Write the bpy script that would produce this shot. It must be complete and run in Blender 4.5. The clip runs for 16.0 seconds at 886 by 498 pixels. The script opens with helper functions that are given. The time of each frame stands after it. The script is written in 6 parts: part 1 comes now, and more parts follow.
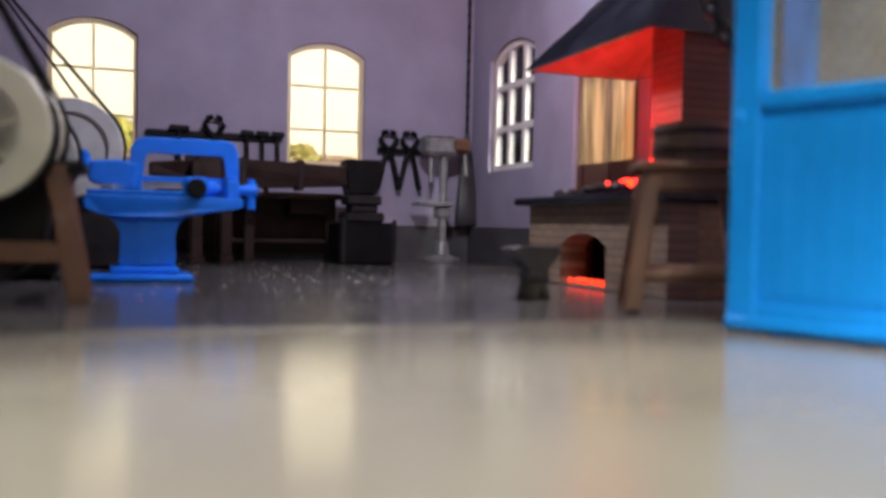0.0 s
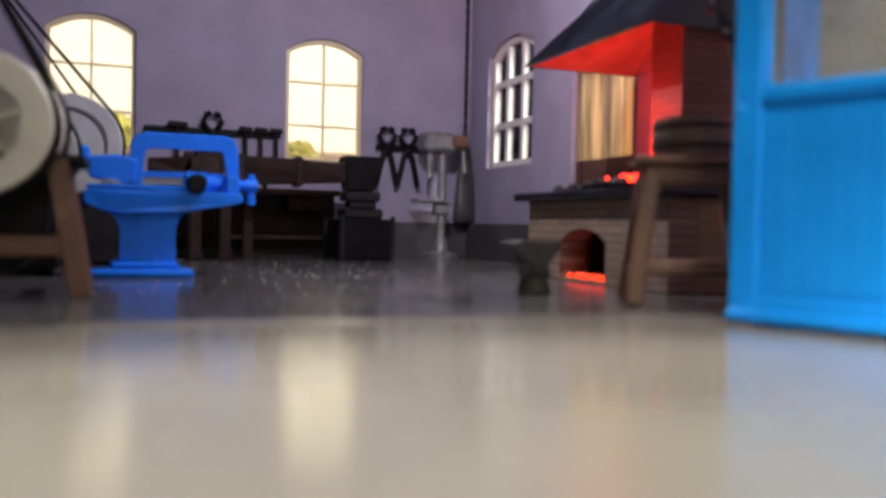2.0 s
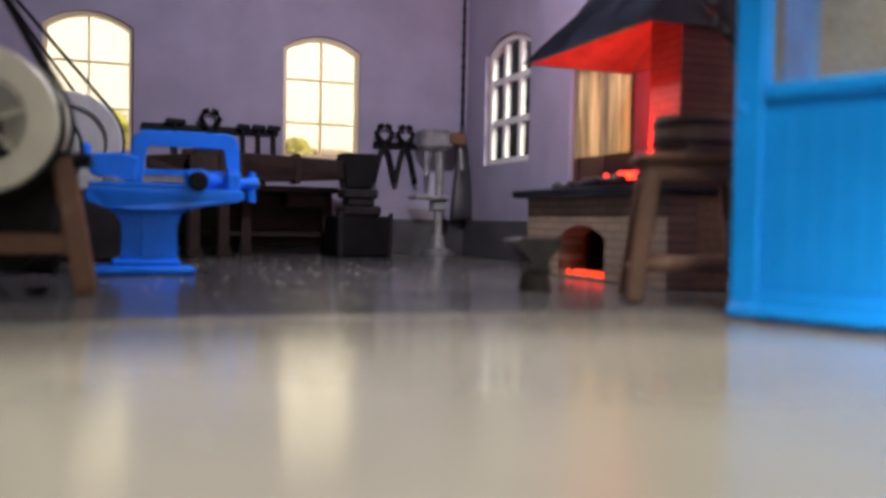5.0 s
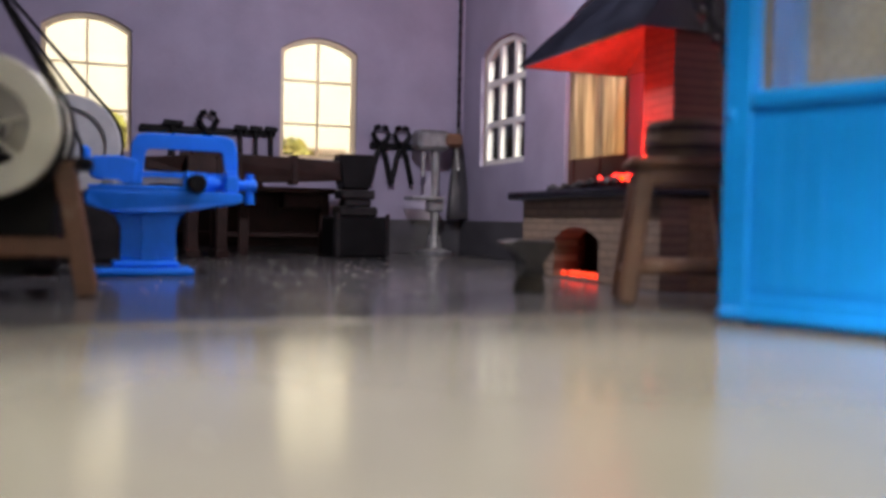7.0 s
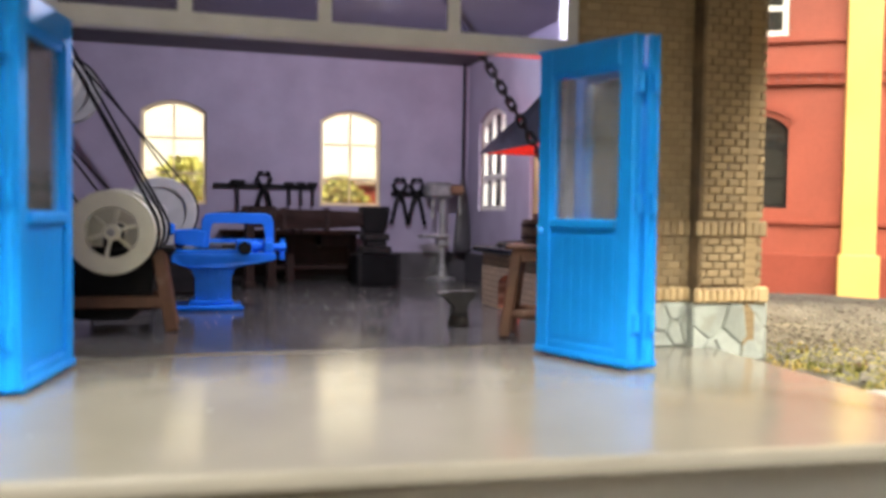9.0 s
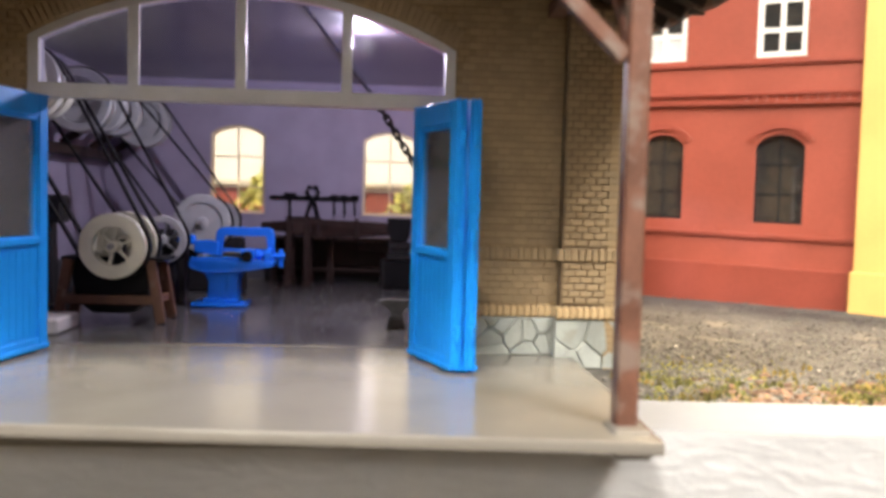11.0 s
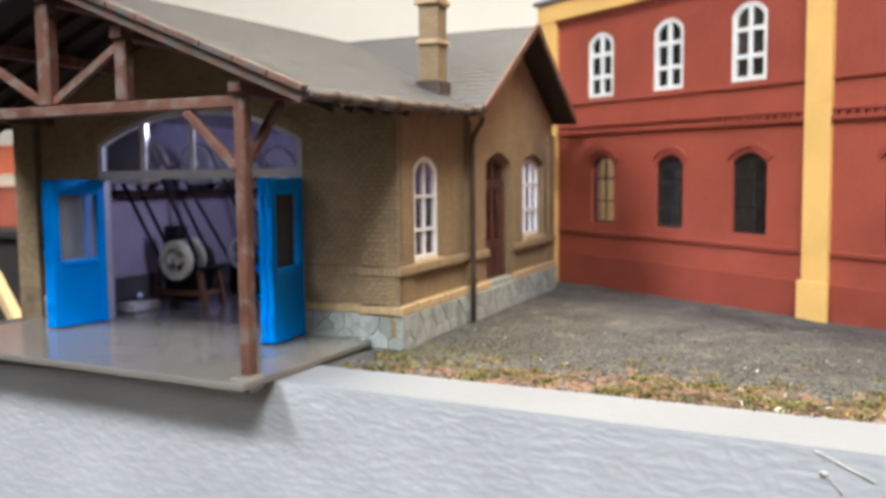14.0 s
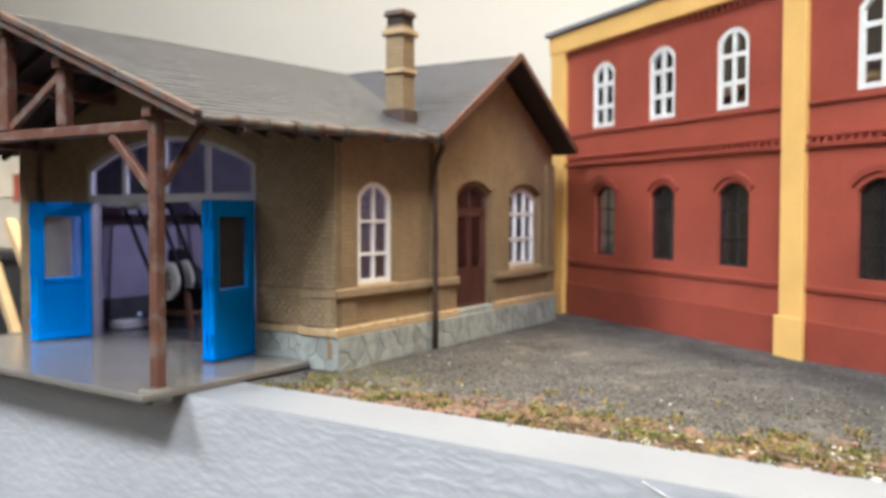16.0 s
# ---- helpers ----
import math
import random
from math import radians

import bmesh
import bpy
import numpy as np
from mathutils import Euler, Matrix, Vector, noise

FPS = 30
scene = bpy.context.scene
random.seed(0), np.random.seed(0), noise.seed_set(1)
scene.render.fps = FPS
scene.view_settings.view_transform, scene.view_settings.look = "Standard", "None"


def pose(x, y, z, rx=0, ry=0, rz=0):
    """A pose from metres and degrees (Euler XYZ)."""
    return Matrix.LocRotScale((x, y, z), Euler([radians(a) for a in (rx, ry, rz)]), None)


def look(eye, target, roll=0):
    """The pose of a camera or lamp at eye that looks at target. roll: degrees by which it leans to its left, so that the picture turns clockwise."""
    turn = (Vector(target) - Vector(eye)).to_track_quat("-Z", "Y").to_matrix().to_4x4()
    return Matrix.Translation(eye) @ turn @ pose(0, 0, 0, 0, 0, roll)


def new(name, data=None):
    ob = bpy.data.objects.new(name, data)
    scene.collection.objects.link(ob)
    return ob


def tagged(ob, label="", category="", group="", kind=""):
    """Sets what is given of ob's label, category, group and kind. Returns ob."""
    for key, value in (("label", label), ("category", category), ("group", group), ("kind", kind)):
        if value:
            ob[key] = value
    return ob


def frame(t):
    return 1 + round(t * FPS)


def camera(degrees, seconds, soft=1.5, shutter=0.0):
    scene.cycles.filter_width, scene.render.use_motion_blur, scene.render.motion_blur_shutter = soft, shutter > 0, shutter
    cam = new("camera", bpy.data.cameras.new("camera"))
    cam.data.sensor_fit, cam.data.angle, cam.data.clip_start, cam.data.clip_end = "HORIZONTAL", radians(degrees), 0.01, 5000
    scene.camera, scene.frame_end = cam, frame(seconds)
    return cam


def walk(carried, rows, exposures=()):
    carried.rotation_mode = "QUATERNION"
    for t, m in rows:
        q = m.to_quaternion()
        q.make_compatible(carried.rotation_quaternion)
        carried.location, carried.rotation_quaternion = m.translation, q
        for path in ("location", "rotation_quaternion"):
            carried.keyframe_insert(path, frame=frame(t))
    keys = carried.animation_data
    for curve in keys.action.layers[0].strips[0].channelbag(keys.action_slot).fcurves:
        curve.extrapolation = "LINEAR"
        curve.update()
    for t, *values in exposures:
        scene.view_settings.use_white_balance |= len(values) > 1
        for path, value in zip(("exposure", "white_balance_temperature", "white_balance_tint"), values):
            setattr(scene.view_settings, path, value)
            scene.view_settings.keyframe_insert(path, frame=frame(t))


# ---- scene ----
# A model railway workshop. All numbers are in full-size metres of the prototype; K lays them down at the model's 1:87.
K = 1 / 87
cam = camera(54.5, 16.0, soft=3.5)
cam.data.dof.use_dof, cam.data.dof.focus_distance, cam.data.dof.aperture_fstop = True, 11.5 * K, 34
PATH = [
    (0, (0.498, 0.301, 0.537), (2.264, 4.977, 0.403), 1.21),
    (0.5, (0.494, 0.300, 0.530), (2.260, 4.976, 0.394), 1.16),
    (1, (0.485, 0.301, 0.518), (2.255, 4.975, 0.373), 1.14),
    (1.5, (0.460, 0.295, 0.529), (2.240, 4.966, 0.388), 1.16),
    (2, (0.462, 0.305, 0.508), (2.249, 4.972, 0.365), 1.19),
    (2.5, (0.450, 0.303, 0.493), (2.242, 4.968, 0.346), 1.21),
    (3, (0.445, 0.308, 0.491), (2.241, 4.972, 0.342), 1.24),
    (3.5, (0.439, 0.298, 0.490), (2.239, 4.960, 0.334), 1.18),
    (4, (0.418, 0.298, 0.493), (2.229, 4.956, 0.335), 1.19),
    (6.5, (0.372, 0.255, 0.535), (2.209, 4.903, 0.366), 1.06),
    (7, (0.358, 0.197, 0.547), (2.200, 4.843, 0.374), 1.11),
    (7.5, (0.320, -0.280, 0.724), (2.146, 4.372, 0.540), 1.04),
    (8, (0.347, -1.130, 0.947), (2.120, 3.541, 0.751), 0.79),
    (8.5, (0.214, -2.327, 1.204), (1.807, 2.409, 1.033), 0.82),
    (9, (0.468, -3.388, 1.300), (1.870, 1.407, 1.095), 0.82),
    (11.5, (4.835, -6.347, 1.859), (4.837, -1.357, 1.551), 0.76),
    (12, (6.798, -7.111, 2.022), (6.412, -2.141, 1.635), -0.60),
    (12.5, (8.138, -7.576, 2.580), (7.360, -2.654, 2.167), -1.10),
    (13, (9.291, -8.325, 2.999), (7.923, -3.532, 2.603), -0.24),
    (13.5, (11.358, -8.814, 2.824), (9.654, -4.128, 2.452), -0.02),
    (14, (12.426, -8.881, 2.696), (10.460, -4.300, 2.311), -0.57),
    (14.5, (13.428, -8.797, 2.694), (11.278, -4.294, 2.377), -0.20),
    (15, (14.114, -8.532, 2.646), (11.794, -4.110, 2.404), 0.10),
    (15.5, (14.603, -8.398, 2.788), (12.148, -4.045, 2.612), 0.46),
    (16, (15.152, -7.626, 2.491), (12.602, -3.328, 2.318), 0.13),
]
EXPOSURES = [(0.0, 0.97, 7350, 2), (7.0, 0.97, 7350, 2), (8.5, 1.42, 7400, 1), (9.2, 1.08, 7400, 2), (11.3, 0.85, 7000, 9), (12.0, 0.37, 6500, 7), (12.6, 0.32, 6250, 6), (13.4, 0.26, 6050, 6), (16.0, 0.24, 5850, 6)]
walk(cam, [(t, look(Vector(eye) * K, Vector(target) * K, roll)) for t, eye, target, roll in PATH], EXPOSURES)

# ---- light: unseen room lamps and a front fill, a white lamp inside the workshop, red lamps in the forge ----
world = bpy.data.worlds.new("world")
scene.world = world
world.use_nodes = True
world.node_tree.nodes["Background"].inputs[0].default_value = (0.9, 0.88, 0.85, 1)
world.node_tree.nodes["Background"].inputs[1].default_value = 0.05


def lamp(name, kind, eye, target, watts, colour, size, label, spread=180):
    data = bpy.data.lights.new(name, kind)
    data.energy, data.color = watts, colour
    if kind == "AREA":
        data.shape, data.size, data.size_y = "RECTANGLE", size[0] * K, size[1] * K
        data.spread = radians(spread)
    else:
        data.shadow_soft_size = size * K
    ob = new(name, data)
    ob.matrix_world = look(Vector(eye) * K, Vector(target) * K)
    return tagged(ob, label, "lamp", kind="structure")


# Unseen key lamp, assumed from shadows falling from front-right above.
lamp("unseen_room_lamp", "AREA", (58, -88, 127), (9, 4, 0), 17.5, (1.0, 0.98, 0.96), (46, 46), "unseen bright ceiling lamp assumed over the layout", 110)
# Second ceiling lamp added to brighten the red facade.
lamp("unseen_room_lamp", "AREA", (-48, -90, 127), (9, 4, 0), 16.9, (1.0, 0.98, 0.96), (46, 46), "unseen bright ceiling lamp assumed over the layout", 110)
# Unseen warm lamp added to brighten the right of the back wall.
lamp("unseen_room_lamp", "AREA", (66, 40, 127), (56, 74, 10), 22, (1.0, 0.8, 0.53), (60, 16), "unseen warm lamp added to brighten the room's wall")
# Another added to whiten the wall beyond the rear windows.
lamp("unseen_room_lamp", "AREA", (2, 50, 127), (6, 75, 14), 29, (1.0, 0.79, 0.52), (50, 14), "unseen warm lamp added to brighten the room's wall")
# No window is known here; this fill lights the workshop's inside from the front.
lamp("front_fill", "AREA", (-20, -156, 62), (6, 6, 2), 1.5, (1.0, 0.98, 0.97), (90, 70), "unseen front fill reaching into the workshop", 70)
lamp("workshop_lamp", "POINT", (2.9, 7.2, 4.0), (1.3, 8.2, 0), 0.047, (0.77, 0.75, 1.0), 0.12, "cool white lamp under the workshop ceiling")
lamp("forge_glow", "AREA", (4.66, 6.95, 0.98), (5.15, 6.78, 2.2), 0.0075, (1.0, 0.03, 0.02), (0.22, 0.3), "red glowing lamp in the forge coals")
lamp("fire_glow", "POINT", (4.95, 7.28, 0.14), (4, 7, 0), 0.000005, (1.0, 0.05, 0.02), 0.05, "red glowing lamp in the forge ash hole")


# ---- materials ----
def material(name, colour, rough=0.6, metal=0.0, vary=0.12, scale=6.0, grain=60.0, bump=0.15, second=None, mix=0.0, coat=0.0, pieces=0.0, distance=0.006, spec=0.5):
    """Principled, with blotches at one scale, grain at a finer one, relief from the grain and, for pieces, a tone of their own."""
    m = bpy.data.materials.new(name)
    m.use_nodes = True
    nt = m.node_tree
    N, L = nt.nodes, nt.links
    b = N["Principled BSDF"]
    co = N.new("ShaderNodeTexCoord")
    mp = N.new("ShaderNodeMapping")
    mp.inputs["Scale"].default_value = (1 / K, 1 / K, 1 / K)
    L.new(co.outputs["Object"], mp.inputs["Vector"])
    big = N.new("ShaderNodeTexNoise")
    big.inputs["Scale"].default_value, big.inputs["Detail"].default_value = scale, 4
    fine = N.new("ShaderNodeTexNoise")
    fine.inputs["Scale"].default_value, fine.inputs["Detail"].default_value = grain, 3
    L.new(mp.outputs[0], big.inputs["Vector"])
    L.new(mp.outputs[0], fine.inputs["Vector"])
    dark = tuple(c * (1 - vary * 1.6) for c in colour) + (1,)
    light = tuple(min(1, c * (1 + vary * 1.4)) for c in colour) + (1,)
    ramp = N.new("ShaderNodeValToRGB")
    ramp.color_ramp.elements[0].position, ramp.color_ramp.elements[1].position = 0.3, 0.7
    ramp.color_ramp.elements[0].color, ramp.color_ramp.elements[1].color = dark, light
    add = N.new("ShaderNodeMath")
    add.operation = "MULTIPLY_ADD"
    L.new(fine.outputs[0], add.inputs[0])
    add.inputs[1].default_value = 0.35
    L.new(big.outputs[0], add.inputs[2])
    sub = N.new("ShaderNodeMath")
    sub.operation = "SUBTRACT"
    L.new(add.outputs[0], sub.inputs[0])
    sub.inputs[1].default_value = 0.17
    tone = sub.outputs[0]
    if pieces:
        info = N.new("ShaderNodeObjectInfo")
        isl = N.new("ShaderNodeNewGeometry")
        both = N.new("ShaderNodeMath")
        both.operation = "ADD"
        L.new(info.outputs["Random"], both.inputs[0])
        L.new(isl.outputs["Random Per Island"], both.inputs[1])
        one = N.new("ShaderNodeMath")
        one.operation = "FRACT"
        L.new(both.outputs[0], one.inputs[0])
        own = N.new("ShaderNodeMath")
        own.operation = "MULTIPLY_ADD"
        L.new(one.outputs[0], own.inputs[0])
        own.inputs[1].default_value = pieces
        L.new(tone, own.inputs[2])
        low = N.new("ShaderNodeMath")
        low.operation = "SUBTRACT"
        L.new(own.outputs[0], low.inputs[0])
        low.inputs[1].default_value = pieces / 2
        tone = low.outputs[0]
    L.new(tone, ramp.inputs[0])
    out = ramp.outputs[0]
    if second:
        patch = N.new("ShaderNodeTexNoise")
        patch.inputs["Scale"].default_value, patch.inputs["Detail"].default_value = scale * 1.7, 6
        off = N.new("ShaderNodeMapping")
        off.inputs["Location"].default_value = (3.1, 7.7, 1.9)
        L.new(mp.outputs[0], off.inputs["Vector"])
        L.new(off.outputs[0], patch.inputs["Vector"])
        r2 = N.new("ShaderNodeValToRGB")
        r2.color_ramp.elements[0].position, r2.color_ramp.elements[1].position = 0.62 - mix * 0.35, 0.74 - mix * 0.35
        L.new(patch.outputs[0], r2.inputs[0])
        mx = N.new("ShaderNodeMixRGB")
        L.new(r2.outputs[0], mx.inputs[0])
        L.new(out, mx.inputs[1])
        mx.inputs[2].default_value = (*second, 1)
        out = mx.outputs[0]
    L.new(out, b.inputs["Base Color"])
    rr = N.new("ShaderNodeMapRange")
    rr.inputs["To Min"].default_value, rr.inputs["To Max"].default_value = max(0.02, rough - 0.1), min(1, rough + 0.1)
    L.new(big.outputs[0], rr.inputs["Value"])
    L.new(rr.outputs[0], b.inputs["Roughness"])
    b.inputs["Metallic"].default_value = metal
    b.inputs["Coat Weight"].default_value = coat
    b.inputs["Specular IOR Level"].default_value = spec
    if bump:
        bp = N.new("ShaderNodeBump")
        bp.inputs["Strength"].default_value, bp.inputs["Distance"].default_value = bump, distance * K
        L.new(fine.outputs[0], bp.inputs["Height"])
        L.new(bp.outputs[0], b.inputs["Normal"])
    return m


def masonry(name, colour, joint, length=0.145, height=0.08, rough=0.8, turn=None, strength=0.5):
    """Coursed brickwork for surfaces that stay far off: colour per brick and joint, with relief."""
    m = material(name, colour, rough, vary=0.1, scale=1.4, grain=30, bump=0)
    nt = m.node_tree
    N, L = nt.nodes, nt.links
    b = N["Principled BSDF"]
    co = N.new("ShaderNodeTexCoord")
    mp = N.new("ShaderNodeMapping")
    mp.vector_type = "TEXTURE"
    mp.inputs["Scale"].default_value = (K, K, K)
    mp.inputs["Rotation"].default_value = turn or (radians(90), 0, 0)
    L.new(co.outputs["Object"], mp.inputs["Vector"])
    br = N.new("ShaderNodeTexBrick")
    br.inputs["Scale"].default_value = 1.0
    br.inputs["Brick Width"].default_value, br.inputs["Row Height"].default_value = length, height
    br.inputs["Mortar Size"].default_value, br.inputs["Mortar Smooth"].default_value = height * 0.11, 0.6
    br.inputs["Color1"].default_value = (1.08, 1.06, 1.03, 1)
    br.inputs["Color2"].default_value = (0.88, 0.88, 0.9, 1)
    br.inputs["Mortar"].default_value = (*joint, 1)
    L.new(mp.outputs[0], br.inputs["Vector"])
    ramp = [n for n in N if n.type == "VALTORGB"][0]
    mx = N.new("ShaderNodeMixRGB")
    mx.blend_type = "MULTIPLY"
    mx.inputs[0].default_value = 1
    L.new(ramp.outputs[0], mx.inputs[1])
    L.new(br.outputs["Color"], mx.inputs[2])
    L.new(mx.outputs[0], b.inputs["Base Color"])
    bp = N.new("ShaderNodeBump")
    bp.invert = True
    bp.inputs["Strength"].default_value, bp.inputs["Distance"].default_value = strength, 0.02 * K
    L.new(br.outputs["Fac"], bp.inputs["Height"])
    L.new(bp.outputs[0], b.inputs["Normal"])
    return m


def glass(name, tint, gloss=0.1, haze=0.0, ior=1.5, tone=(0.7, 0.7, 0.7), through_light=False):
    """A thin pane: clear, with a Fresnel gloss and a little haze of the given tone."""
    m = bpy.data.materials.new(name)
    m.use_nodes = True
    nt = m.node_tree
    N, L = nt.nodes, nt.links
    N.remove(N["Principled BSDF"])
    out = N["Material Output"]
    clear, shine, fres, mix = N.new("ShaderNodeBsdfTransparent"), N.new("ShaderNodeBsdfGlossy"), N.new("ShaderNodeFresnel"), N.new("ShaderNodeMixShader")
    clear.inputs[0].default_value = (*tint, 1)
    shine.inputs["Roughness"].default_value = gloss
    fres.inputs["IOR"].default_value = ior
    veil, hz = N.new("ShaderNodeBsdfTranslucent" if through_light else "ShaderNodeBsdfDiffuse"), N.new("ShaderNodeMixShader")
    veil.inputs[0].default_value = (*tone, 1)
    hz.inputs[0].default_value = haze
    L.new(clear.outputs[0], hz.inputs[1])
    L.new(veil.outputs[0], hz.inputs[2])
    L.new(fres.outputs[0], mix.inputs[0])
    L.new(hz.outputs[0], mix.inputs[1])
    L.new(shine.outputs[0], mix.inputs[2])
    L.new(mix.outputs[0], out.inputs[0])
    return m


def glow(name, colour, power):
    m = material(name, colour, 0.6, vary=0.4, scale=14, bump=0.3)
    b = m.node_tree.nodes["Principled BSDF"]
    b.inputs["Emission Color"].default_value = (*colour, 1)
    b.inputs["Emission Strength"].default_value = power
    return m


